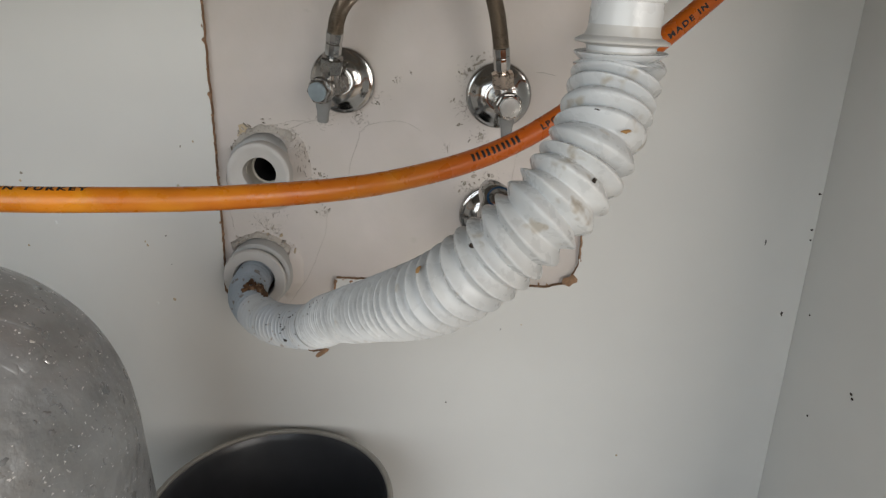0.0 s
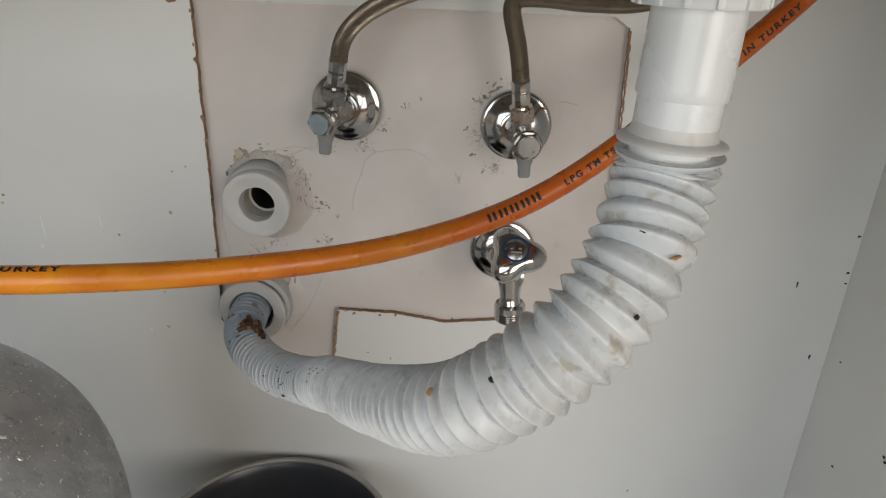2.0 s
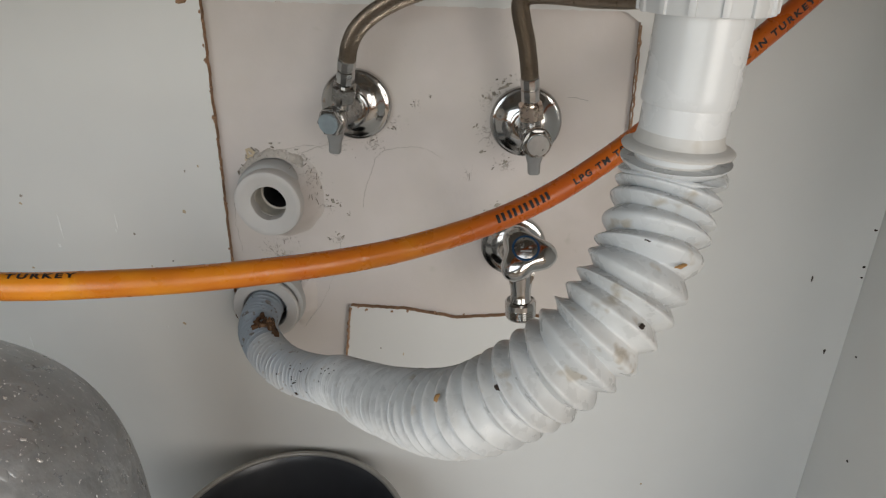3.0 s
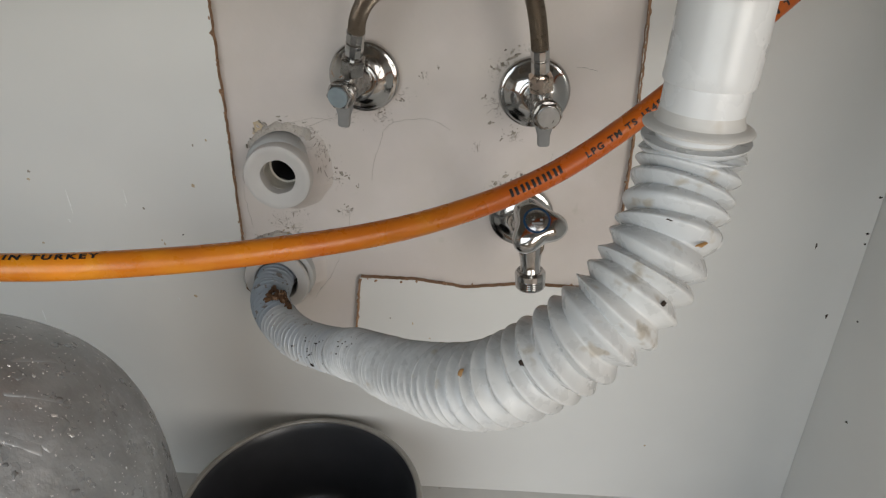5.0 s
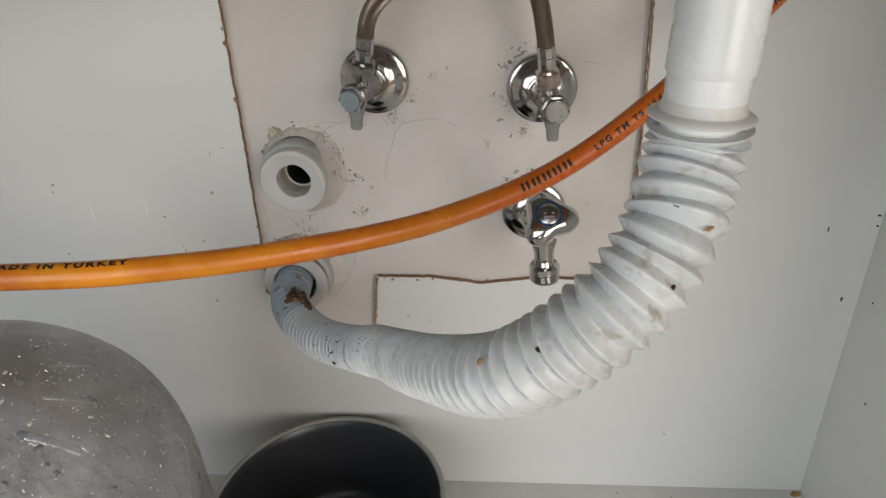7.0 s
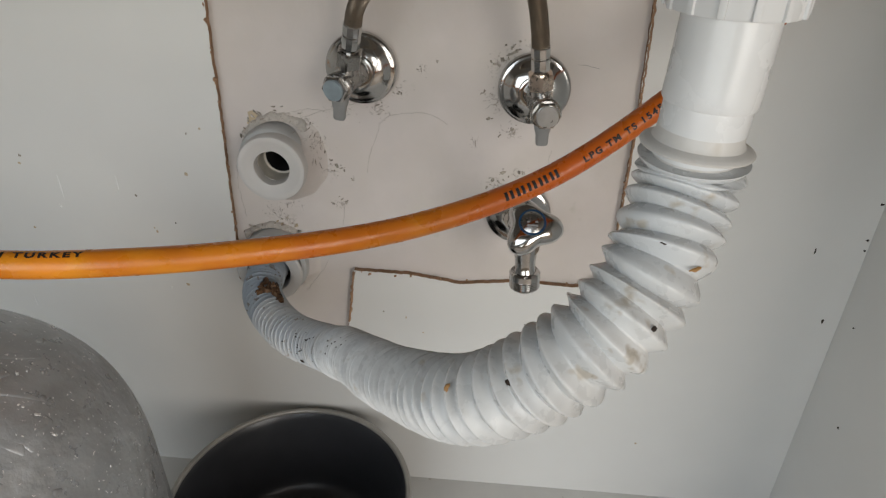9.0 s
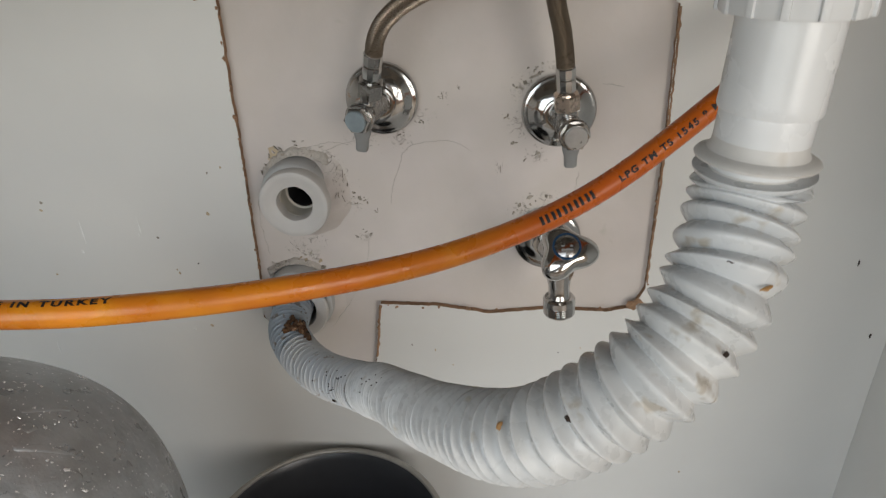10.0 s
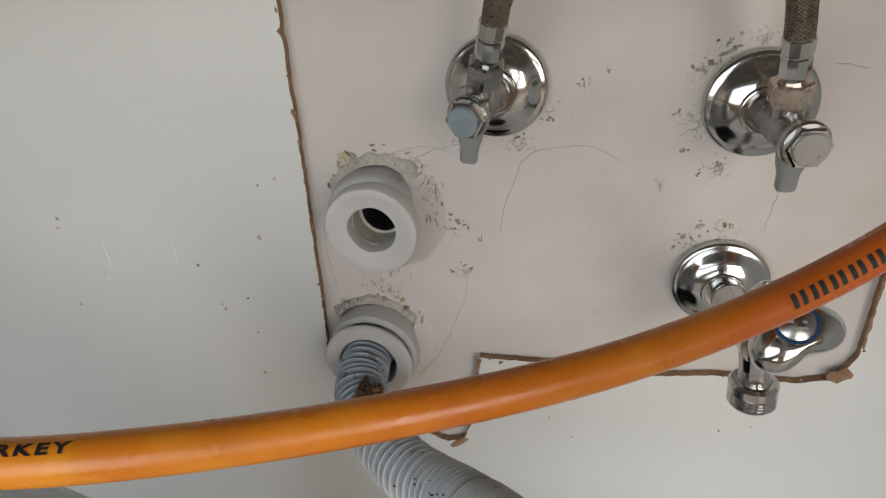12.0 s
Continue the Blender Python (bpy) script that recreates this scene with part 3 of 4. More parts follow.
def mortar(x, z, r0, r1, rise, a0, a1, seed):
    """A broken, uneven collar of mortar on the wall, over part of a circle."""
    bm = bmesh.new()
    rows, n = [], 90
    for k in range(n + 1):
        a = radians(a0 + (a1 - a0) * k / n)
        fade = min(1.0, k / 8, (n - k) / 8)
        out = r0 + (r1 - r0) * fade * (0.55 + 0.9 * abs(noise.noise((math.cos(a) * 3.2, math.sin(a) * 3.2, seed))) + 0.12 * noise.noise((a * 22, 0, seed)))
        row = []
        for m in range(7):
            u = m / 6
            rr = r0 + (out - r0) * u
            h = rise * fade * (1 - u) ** 0.6 * (0.55 + 0.9 * noise.noise((rr * math.cos(a) * 260, rr * math.sin(a) * 260, seed + 3)) ** 2 + 0.4 * abs(noise.noise((a * 14, u * 4, seed))))
            row.append(bm.verts.new((x + rr * math.cos(a), YW - max(0.0, h) - (0.0001 if m < 6 else -0.0004), z + rr * math.sin(a))))
        rows.append(row)
    for a, b in zip(rows, rows[1:]):
        for m in range(6):
            bm.faces.new((a[m], a[m + 1], b[m + 1], b[m]))
    return wear("mortar", bm, MORTAR, plaster, "broken greyish mortar round the pipe seal")


def plaster_fillet(x, z, r0, r1, rise, a0, a1, seed):
    """Plaster drawn up against a seal in a slope, over part of a circle, rough at its rim."""
    bm = bmesh.new()
    rows, n = [], 80
    for k in range(n + 1):
        a = radians(a0 + (a1 - a0) * k / n)
        fade = min(1.0, k / 14, (n - k) / 14)
        row = []
        for m in range(10):
            u = m / 9
            rr = r0 + (r1 - r0) * u * (1 + 0.22 * noise.noise((math.cos(a) * 2.5, math.sin(a) * 2.5, seed)))
            h = rise * fade * (1 - u) ** 1.5 + 0.0012 * fade * (1 - u) * noise.noise((rr * math.cos(a) * 160, rr * math.sin(a) * 160, seed + 5))
            row.append(bm.verts.new((x + rr * math.cos(a), YW - max(0.0, h) - (0.0001 if m < 9 else -0.0004), z + rr * math.sin(a))))
        rows.append(row)
    for a, b in zip(rows, rows[1:]):
        for m in range(9):
            bm.faces.new((a[m], a[m + 1], b[m + 1], b[m]))
    return wear("plaster_fillet", bm, PLASTER, plaster, "plaster smeared up against the pipe seal")


plaster_fillet(-0.0832, 0.438, 0.0315, 0.0460, 0.023, -165, 62, 1)
plaster_fillet(-0.0990, 0.326, 0.0345, 0.0450, 0.012, -60, 40, 4)
mortar(-0.082, 0.442, 0.033, 0.043, 0.007, -15, 172, 2)
mortar(-0.100, 0.326, 0.036, 0.043, 0.008, 25, 150, 6)
for k in range(26):
    a, rr, sz = rnd.uniform(0.0, 2.9), rnd.uniform(0.036, 0.046), rnd.uniform(0.0010, 0.0028)
    wear("plaster_flake", blob((-0.082 + rr * math.cos(a), YW - 0.001, 0.442 + rr * math.sin(a)), N_BACK, sz * 1.1, sz * 0.4, 0.0014, k, 9, 90 - math.degrees(a) + rnd.uniform(-25, 25)), (CRUMB, PLASTER, MORTAR)[k % 3], plaster)
for k in range(20):
    a, rr, sz = rnd.uniform(0.4, 2.5), rnd.uniform(0.038, 0.045), rnd.uniform(0.0010, 0.0026)
    wear("plaster_flake", blob((-0.100 + rr * math.cos(a), YW - 0.001, 0.326 + rr * math.sin(a)), N_BACK, sz * 1.2, sz * 0.6, 0.0020, 50 + k, 9, 90 - math.degrees(a) + rnd.uniform(-25, 25)), (CRUMB, PLASTER, TAN)[k % 3], plaster)
for k in range(14):
    x, z = rnd.choice(((0.124, 0.540), (0.131, 0.545), (0.117, 0.534), (0.135, 0.474), (0.119, 0.414), (0.127, 0.423), (0.138, 0.428)))
    sz = rnd.uniform(0.0005, 0.0014)
    wear("plaster_flake", blob((x + rnd.gauss(0, 0.0028), YW, z + rnd.gauss(0, 0.0028)), N_BACK, sz * rnd.uniform(0.8, 1.8), sz, 0.0008, k, 9, rnd.uniform(0, 180)), CRUMB, plaster)


def torn_paint(places):
    """Patches where paint and plaster have broken away: (x, z, width, height, turn)."""
    for i, (x, z, w, h, turn) in enumerate(places):
        wear("plaster_flake", blob((x, YW - 0.0001, z), N_BACK, w * 0.8, h * 0.8, 0.0005, 700 + i, 22, turn), (CRUMB, DEEP_CRUMB, CRUMB)[i % 3], plaster)
        for k in range(2):
            a, d = rnd.uniform(0, math.tau), max(w, h) * rnd.uniform(0.8, 2.0)
            sz = rnd.uniform(0.0004, 0.0010)
            wear("plaster_flake", blob((x + d * math.cos(a), YW, z + 0.7 * d * math.sin(a)), N_BACK, sz * rnd.uniform(1.0, 2.6), sz, 0.0005, 800 + 5 * i + k, 9, turn + rnd.uniform(-40, 40)), (CRUMB, DEEP_CRUMB)[k % 2], plaster)


torn_paint([(0.129, 0.5410, 0.0060, 0.0016, 20), (0.122, 0.536, 0.0030, 0.0022, -30), (0.135, 0.5445, 0.0035, 0.0010, 12), (0.134, 0.474, 0.0028, 0.0016, 25), (0.123, 0.468, 0.0020, 0.0008, 40), (0.128, 0.4315, 0.0045, 0.0020, 30),
            (0.1185, 0.4235, 0.0022, 0.0038, -20), (0.143, 0.4325, 0.0018, 0.0026, 10), (-0.030, 0.4310, 0.0024, 0.0032, 30), (-0.036, 0.437, 0.0009, 0.0014, 0), (-0.023, 0.4265, 0.0010, 0.0022, 15), (-0.035, 0.4255, 0.0012, 0.0012, 0),
            (-0.027, 0.3960, 0.0030, 0.0010, 38), (-0.037, 0.390, 0.0006, 0.0014, 0), (-0.085, 0.372, 0.0016, 0.0032, -20), (-0.068, 0.333, 0.0026, 0.0020, -35), (0.012, 0.492, 0.0030, 0.0009, 20), (0.052, 0.525, 0.0006, 0.0030, 0),
            (0.066, 0.533, 0.0016, 0.0008, 10), (0.034, 0.503, 0.0008, 0.0018, 0), (0.112, 0.483, 0.0026, 0.0016, 10), (0.105, 0.506, 0.0020, 0.0010, 30), (-0.014, 0.419, 0.0003, 0.0028, 0), (-0.058, 0.340, 0.0004, 0.0014, 0)])
# dark broken edges along the upper right of the open seal
for k in range(12):
    a, rr = rnd.uniform(-0.25, 1.9), rnd.uniform(0.0335, 0.045)
    lift = 0.023 * max(0.0, 1 - (rr - 0.0315) / 0.0145) ** 1.5 if a < 1.0 else 0.003
    wear("plaster_flake", blob((-0.0832 + rr * math.cos(a), YW - lift - 0.0006, 0.439 + rr * math.sin(a)), N_BACK, rnd.uniform(0.0018, 0.0050), rnd.uniform(0.0002, 0.0004), 0.0006, 900 + k, 10, 90 - math.degrees(a) + rnd.uniform(-18, 18)), (DEEP_CRUMB, CRUMB)[k % 2], plaster)
# pale plaster lumps on top of the trap's seal
for k, (x, z, w) in enumerate([(-0.1195, 0.3590, 0.0042), (-0.1235, 0.3565, 0.0030), (-0.1155, 0.3605, 0.0030), (-0.0760, 0.3490, 0.0034), (-0.0690, 0.3440, 0.0026)]):
    wear("plaster_flake", blob((x, YW - 0.004, z), N_BACK, w, w * 0.55, 0.0040, 950 + k, 10, 20 * k), MORTAR, plaster, "pale lump of plaster")
# pale drip marks on the board
for k, (x, z, w, h) in enumerate([(-0.3125, 0.398, 0.0006, 0.012), (-0.3190, 0.376, 0.0014, 0.0026), (-0.2515, 0.404, 0.0005, 0.008), (-0.2540, 0.395, 0.0011, 0.0018), (-0.386, 0.254, 0.0007, 0.008), (-0.222, 0.283, 0.0018, 0.0016)]):
    wear("drip_mark", blob((x, -0.0002, z), N_BACK, w, h, 0.0003, 970 + k, 16), DRIP, back, "pale dried drip")
for k, (x, z, w, h) in enumerate([(-0.348, 0.422, 0.0018, 0.0016), (-0.178, 0.418, 0.0018, 0.0020), (-0.156, 0.465, 0.0010, 0.0014), (-0.224, 0.356, 0.0010, 0.0012), (-0.356, 0.349, 0.0014, 0.0012), (0.052, 0.243, 0.0012, 0.0010), (0.182, 0.268, 0.0009, 0.0008)]):
    wear("stain", blob((x, -0.0002, z), N_BACK, w, h, 0.0003, 990 + k), TAN, back, "faint tan spot")


def escutcheon(parent, r=0.0315):
    """A polished domed cover plate against the wall; the local z axis points away from the wall."""
    return part("escutcheon", lathe([(r * 0.98, 0.0), (r, 0.0020), (r, 0.0042), (r * 0.985, 0.0056), (r * 0.955, 0.0066), (r * 0.92, 0.0070), (r * 0.88, 0.0074), (r * 0.82, 0.0084), (r * 0.72, 0.0112), (r * 0.58, 0.0140), (r * 0.44, 0.0152), (r * 0.425, 0.0178), (r * 0.36, 0.0184), (r * 0.30, 0.0178), (0, 0.0178)], 72, pose(0, 0, 0, 90)), CHROME, parent, "polished chrome cover plate")


def angle_valve(x, z, tip, hose_top, cap_mat, nut_mat, lever_turn, label):
    """An angle stop valve: cover plate, body, hexagonal front cap, grey lever below and a nut above."""
    base = Vector((x, BOARD + 0.001, z))
    ob = thing("angle_valve", base, label, "valve", "water valves")
    escutcheon(ob)
    tip = Vector(tip) - base
    m = along((0, -0.010, 0), tip)
    d = (tip - Vector((0, -0.010, 0))).length
    part("body", lathe([(0.0105, 0.0), (0.0112, 0.006), (0.0106, 0.008), (0.0102, 0.014), (0.0102, d * 0.62), (0.0106, d * 0.70), (0.0114, d - 0.012), (0.0122, d - 0.009), (0.0122, d - 0.006), (0.0112, d - 0.005), (0.0, d - 0.005)], 40, m), CAST, ob, "satin chrome valve body")
    cap = part("cap_nut", ngon_prism(6, 0.0116, d - 0.0085, d - 0.0006, 0.0012, m), CHROME, ob, "chrome hexagonal cap nut", 25)
    part("cap", lathe([(0.0088, d - 0.003), (0.0088, d + 0.0006), (0.0083, d + 0.0012), (0.004, d + 0.0014), (0, d + 0.0014)], 36, m), cap_mat, cap, "round flat metal cap")
    # outlet upwards
    top = Vector(hose_top) - base
    root = m @ Vector((0, 0, d * 0.50))
    mo = along(root, top)
    h = (top - root).length
    part("outlet", lathe([(0.0078, 0.0), (0.0078, h * 0.30), (0.0070, h * 0.34)], 32, mo), CAST, ob)
    part("union_nut", ngon_prism(6, 0.0108, h * 0.28, h * 0.55, 0.0012, mo), nut_mat, ob, "tarnished hexagonal union nut", 25)
    part("ferrule", lathe([(0.0052, h * 0.54), (0.0056, h * 0.60), (0.0074, h * 0.605), (0.0076, h * 0.62), (0.0076, h * 0.80), (0.0068, h * 0.815), (0.0068, h * 0.835), (0.0077, h * 0.85), (0.0078, h * 0.985), (0.0072, h), (0.0064, h + 0.0004), (0, h)], 10, mo), CHROME, ob, "crimped chrome hose ferrule", 24)
    # lever below the body
    ml = Matrix.Translation(m @ Vector((0, 0, d * 0.72))) @ pose(0, 0, 0, 8, lever_turn, 0)
    bm = bmesh.new()
    rows = [(-0.004, 0.0068, 0.0062), (-0.010, 0.0074, 0.0060), (-0.0165, 0.0068, 0.0052), (-0.021, 0.0054, 0.0044), (-0.0300, 0.0052, 0.0040), (-0.0312, 0.0044, 0.0034)]
    rings = []
    for zz, rx, ry in rows:
        rings.append([bm.verts.new((rx * math.copysign(abs(math.cos(a)) ** 0.6, math.cos(a)), ry * math.copysign(abs(math.sin(a)) ** 0.6, math.sin(a)), zz)) for a in [math.tau * k / 24 for k in range(24)]])
    for a, b in zip(rings, rings[1:]):
        for k in range(24):
            bm.faces.new((a[k], a[(k + 1) % 24], b[(k + 1) % 24], b[k]))
    bm.faces.new(rings[0])
    bm.faces.new(rings[-1])
    part("lever", move(bm, ml), LEVER, ob, "grey plastic lever")
    return ob


angle_valve(0.0, 0.5255, (-0.0125, -0.0500, 0.5215), (0.0055, -0.043, 0.573), CAP_BLUE, CAST, 8, "chrome angle valve with a blue-grey cap and grey lever")
angle_valve(0.1505, 0.5125, (0.1590, -0.0640, 0.5110), (0.1505, -0.043, 0.560), CAP_GREY, BRASS, -2, "chrome angle valve with a brassy nut and grey cap")


def braided_hose(points, r, label):
    """A steel-braided supply hose: dark core with two families of wire wound round it."""
    line = Line(points)
    ob = thing("braided_hose", points[0], label, "hose", "braided supply hoses")
    inv = Matrix.Translation(-Vector(points[0]))
    n = int(line.length / 0.004)
    part("core", move(sweep(line, [(line.length * k / n, r * 0.93) for k in range(n + 1)], 20), inv), BRAID_CORE, ob)
    for hand in (1, -1):
        bm = bmesh.new()
        strands, seg_len, pitch = 19, 0.0012, 0.032
        steps = int(line.length / seg_len)
        for j in range(strands):
            prev = None
            for k in range(steps + 1):
                s = k * seg_len
                p, t, nn, b = line.at(s)
                a0 = hand * math.tau * s / pitch + math.tau * j / strands
                weave = 0.00010 * math.cos(math.tau * (s / pitch * strands) + math.pi * j) * hand
                row = []
                for off, lift in ((-0.056, 0.0), (0.0, 0.00040), (0.056, 0.0)):
                    a = a0 + off * 1.7
                    row.append(bm.verts.new(p + (r + lift + weave) * (math.cos(a) * nn + math.sin(a) * b)))
                if prev:
                    bm.faces.new((prev[0], prev[1], row[1], row[0]))
                    bm.faces.new((prev[1], prev[2], row[2], row[1]))
                prev = row
        tagged(part("braid", move(bm, inv), BRAID, ob, "", 60), kind="stuff")
    return ob


braided_hose([(0.0055, -0.043, 0.571), (0.0085, -0.045, 0.583), (0.0165, -0.049, 0.596), (0.031, -0.055, 0.608), (0.052, -0.064, 0.619), (0.085, -0.078, 0.632), (0.13, -0.09, 0.655), (0.18, -0.12, 0.70), (0.20, -0.15, 0.795)], 0.0066, "steel-braided hose curving up from a valve")
braided_hose([(0.1505, -0.043, 0.558), (0.1492, -0.0440, 0.570), (0.1465, -0.0450, 0.586), (0.1425, -0.0455, 0.602), (0.1405, -0.0458, 0.612), (0.1430, -0.046, 0.6185), (0.150, -0.047, 0.6210), (0.170, -0.048, 0.6205), (0.200, -0.049, 0.6180), (0.240, -0.05, 0.620), (0.29, -0.06, 0.64), (0.32, -0.09, 0.70), (0.32, -0.12, 0.795)], 0.0066, "steel-braided hose bent sharply sideways above a valve")


# the garden-type tap below
def wall_tap():
    base = Vector((0.1445, BOARD + 0.001, 0.3915))
    ob = thing("wall_tap", base, "polished chrome wall tap with a blue-ringed handle", "tap")
    escutcheon(ob, 0.0312)
    front = Vector((0.1500, -0.082, 0.405)) - base
    m = along((0, -0.010, 0), front)
    d = (front - Vector((0, -0.010, 0))).length
    part("body", lathe([(0.0135, 0.0), (0.0135, 0.004), (0.0100, 0.006), (0.0096, 0.016), (0.0110, 0.018), (0.0110, 0.022), (0.0092, 0.026), (0.0092, d - 0.02), (0.0112, d - 0.012), (0.0112, d), (0.0, d + 0.001)], 40, m), CHROME, ob)
    sp0, sp1 = Vector((0.1498, -0.0760, 0.405)) - base, Vector((0.1512, -0.0780, 0.3690)) - base
    ms = along(sp0, sp1)
    h = (sp1 - sp0).length
    part("spout", lathe([(0.0102, 0.0), (0.0098, 0.010), (0.0088, 0.016), (0.0086, h - 0.012), (0.0102, h - 0.009), (0.0102, h - 0.006)], 36, ms), CHROME, ob)
    prof = [(0.0085, h - 0.0100), (0.0118, h - 0.0098), (0.0134, h - 0.008), (0.0134, h - 0.003)]
    for k in range(4):
        prof += [(0.0124, h - 0.002 + k * 0.002), (0.0132, h - 0.001 + k * 0.002)]
    prof += [(0.0120, h + 0.0068), (0.0098, h + 0.0068), (0.0096, h - 0.002), (0, h - 0.002)]
    part("threaded_end", lathe(prof, 40, ms), CHROME, ob, "threaded chrome hose end")
    # three-lobed handle facing up and forwards
    c = Vector((0.1510, -0.1080, 0.4380)) - base
    axis = Vector((0.02, -0.66, 0.75)).normalized()
    mh = along(c, c + axis)
    part("stem", lathe([(0.0090, -0.034), (0.0090, -0.010), (0.0105, -0.008), (0.0105, 0.0)], 32, mh), CHROME, ob)
    bm = bmesh.new()
    rows = [(0.30, -0.0095), (0.62, -0.0098), (0.86, -0.0085), (0.98, -0.0050), (1.0, -0.0010), (0.95, 0.0032), (0.82, 0.0066), (0.66, 0.0086), (0.54, 0.0092)]
    rings = []
    for f, zz in rows:
        ring = []
        for k in range(72):
            a = math.tau * k / 72
            r = 0.0206 + 0.0046 * math.cos(3 * (a + radians(3))) * min(1.0, max(0.0, (f - 0.45) / 0.5))
            ring.append(bm.verts.new((f * r * math.cos(a), f * r * math.sin(a), zz)))
        rings.append(ring)
    for a, b in zip(rings, rings[1:]):
        for k in range(72):
            bm.faces.new((a[k], a[(k + 1) % 72], b[(k + 1) % 72], b[k]))
    bm.faces.new(rings[0])
    bm.faces.new(rings[-1])
    handle = part("handle", move(bm, mh), CHROME, ob, "three-lobed chrome handle")
    part("ring", lathe([(0.0106, 0.0085), (0.0106, 0.0098), (0.0090, 0.0100), (0.0090, 0.0085)], 44, mh), BLUE_RING, handle, "dark blue ring")
    part("button", lathe([(0.0090, 0.0088), (0.0088, 0.0100), (0.0050, 0.0118), (0, 0.0123)], 40, mh), CAST, handle, "worn domed metal button")
    for k in range(2):
        part("mark", move(box((-0.0042, -0.0040 + k * 0.0030, 0.0110), (0.0042, -0.0026 + k * 0.0030, 0.0121), 0.0002), mh), LEVER, handle)
    return ob


wall_tap()


# ---------------------------------------------------------------- the waste trap
trap_line = Line(TRAP, up=(0, -1, 0.2))
S_FLANGE = trap_line.nearest((0.2042, -0.2898, 0.5776))
trap = thing("waste_trap", TRAP[-1], "white plastic waste trap with ribbed flexible hose, stained", "drain trap")
T_INV = Matrix.Translation(-Vector(TRAP[-1]))


def ribbed(name, s0, s1, pitch, radius, depth, sharp, corded, broad, mat, label):
    """A corrugated hose; pitch, radius and depth are functions of the way along, 0 to 1. The ridges are sharp and the valleys round; where corded is 1, the ridges stand like thin cords on a smooth tube; broad: how far the rounding of the ridges fades along the way."""
    st, s = [], s0
    while s < s1:
        u = (s - s0) / (s1 - s0)
        p = pitch(u) * (1 + 0.10 * noise.noise((s * 300, 1, 5)))
        for w in (0.0, 0.025, 0.055, 0.09, 0.14, 0.22, 0.30, 0.38, 0.44, 0.5, 0.56, 0.62, 0.70, 0.78, 0.86, 0.91, 0.945, 0.975):
            k = sharp(u)
            rr = 0.32 - 0.25 * min(1.0, max(0.0, (u - 0.3) / 0.3)) * broad
            d = (math.hypot(min(w, 1 - w), rr) - rr) * 0.5 / (math.hypot(0.5, rr) - rr)
            f = (1 - math.exp(-math.sin(math.pi * d) / k)) / (1 - math.exp(-1 / k))
            f += (1 - abs(2 * d - 1) ** 0.9 - f) * min(1.0, max(0.0, (k - 0.3) / 0.5))
            g = corded(u)
            f += (1 - math.exp(-(min(w, 1 - w) / 0.16) ** 2) - f) * g
            jig = 0.0005 * noise.noise((s * 210, 4, 2))
            q = min(s + p * w, s1)
            ease = min(1.0, (q - s0) / 0.02, (s1 - q) / 0.02)
            st.append((q, radius(u) + jig - depth(u) * f, 0.20 * ease * noise.noise((q * 55, 8, 1)), 5.0 * noise.noise((q * 25, 2, 9))))
        s += p
    return part(name, move(sweep(trap_line, st, 56), T_INV), mat, trap, label, 85)


def blend(*knots):
    def f(u):
        for (a, x), (b, y) in zip(knots, knots[1:]):
            if u <= b:
                w = (u - a) / (b - a)
                w = w * w * (3 - 2 * w)
                return x + (y - x) * w
        return knots[-1][1]
    return f


S_JOIN = trap_line.nearest((0.004, -0.165, 0.350))
S_END = trap_line.length - 0.0005
S_NUT = trap_line.nearest((0.2067, -0.2897, 0.6327))
pipe_r = 0.0195
part("slip_nut", move(merge(
    sweep(trap_line, [(S_NUT - 0.034, 0.0240), (S_NUT - 0.032, 0.0250), (S_NUT - 0.001, 0.0250), (S_NUT, 0.0244), (S_NUT + 0.0002, 0.0186)], 72)), T_INV), PVC, trap, "white ribbed plastic slip nut")
nut = bpy.data.objects["slip_nut"]
p, t, nn, bb = trap_line.at(S_NUT - 0.017)
for k in range(14):
    a = math.tau * k / 14
    out = math.cos(a) * nn + math.sin(a) * bb
    mm = Matrix.Translation(p + out * 0.0249) @ Matrix((t.cross(out), t, out)).transposed().to_4x4()
    part("rib", move(box((-0.0014, -0.016, -0.0015), (0.0014, 0.0168, 0.0013), 0.0006), T_INV @ mm), PVC, nut)
part("pipe", move(sweep(trap_line, [(S_NUT - 0.14, 0.0183)] + [(S_NUT + x, 0.0184 + 0.012 * x) for x in (-0.10, -0.05, 0.0, 0.01, 0.02, 0.03)] + [(S_NUT + 0.0340, 0.0189), (S_NUT + 0.0350, 0.0185), (S_NUT + 0.0351, 0.0172)], 64), T_INV), PVC, trap, "smooth glossy white pipe")
part("neck", move(sweep(trap_line, [(S_NUT + 0.033, 0.0172)] + [(S_NUT + 0.035 + (S_FLANGE - S_NUT - 0.035) * k / 6, 0.0176 - 0.0001 * k / 6) for k in range(1, 7)] + [(S_FLANGE + 0.004, 0.0172)], 64), T_INV), PVC, trap, "smooth white neck of the hose")
part("collar", move(sweep(trap_line, [(S_FLANGE - 0.009, 0.0174), (S_FLANGE - 0.0046, 0.0179), (S_FLANGE - 0.0026, 0.0190), (S_FLANGE - 0.0016, 0.0212), (S_FLANGE - 0.0008, 0.0229), (S_FLANGE, 0.0234), (S_FLANGE + 0.0008, 0.0230), (S_FLANGE + 0.0011, 0.0214), (S_FLANGE + 0.0013, 0.0185), (S_FLANGE + 0.0022, 0.0172), (S_FLANGE + 0.0070, 0.0170)], 64), T_INV), COLLAR, trap, "dirty thin flared collar")
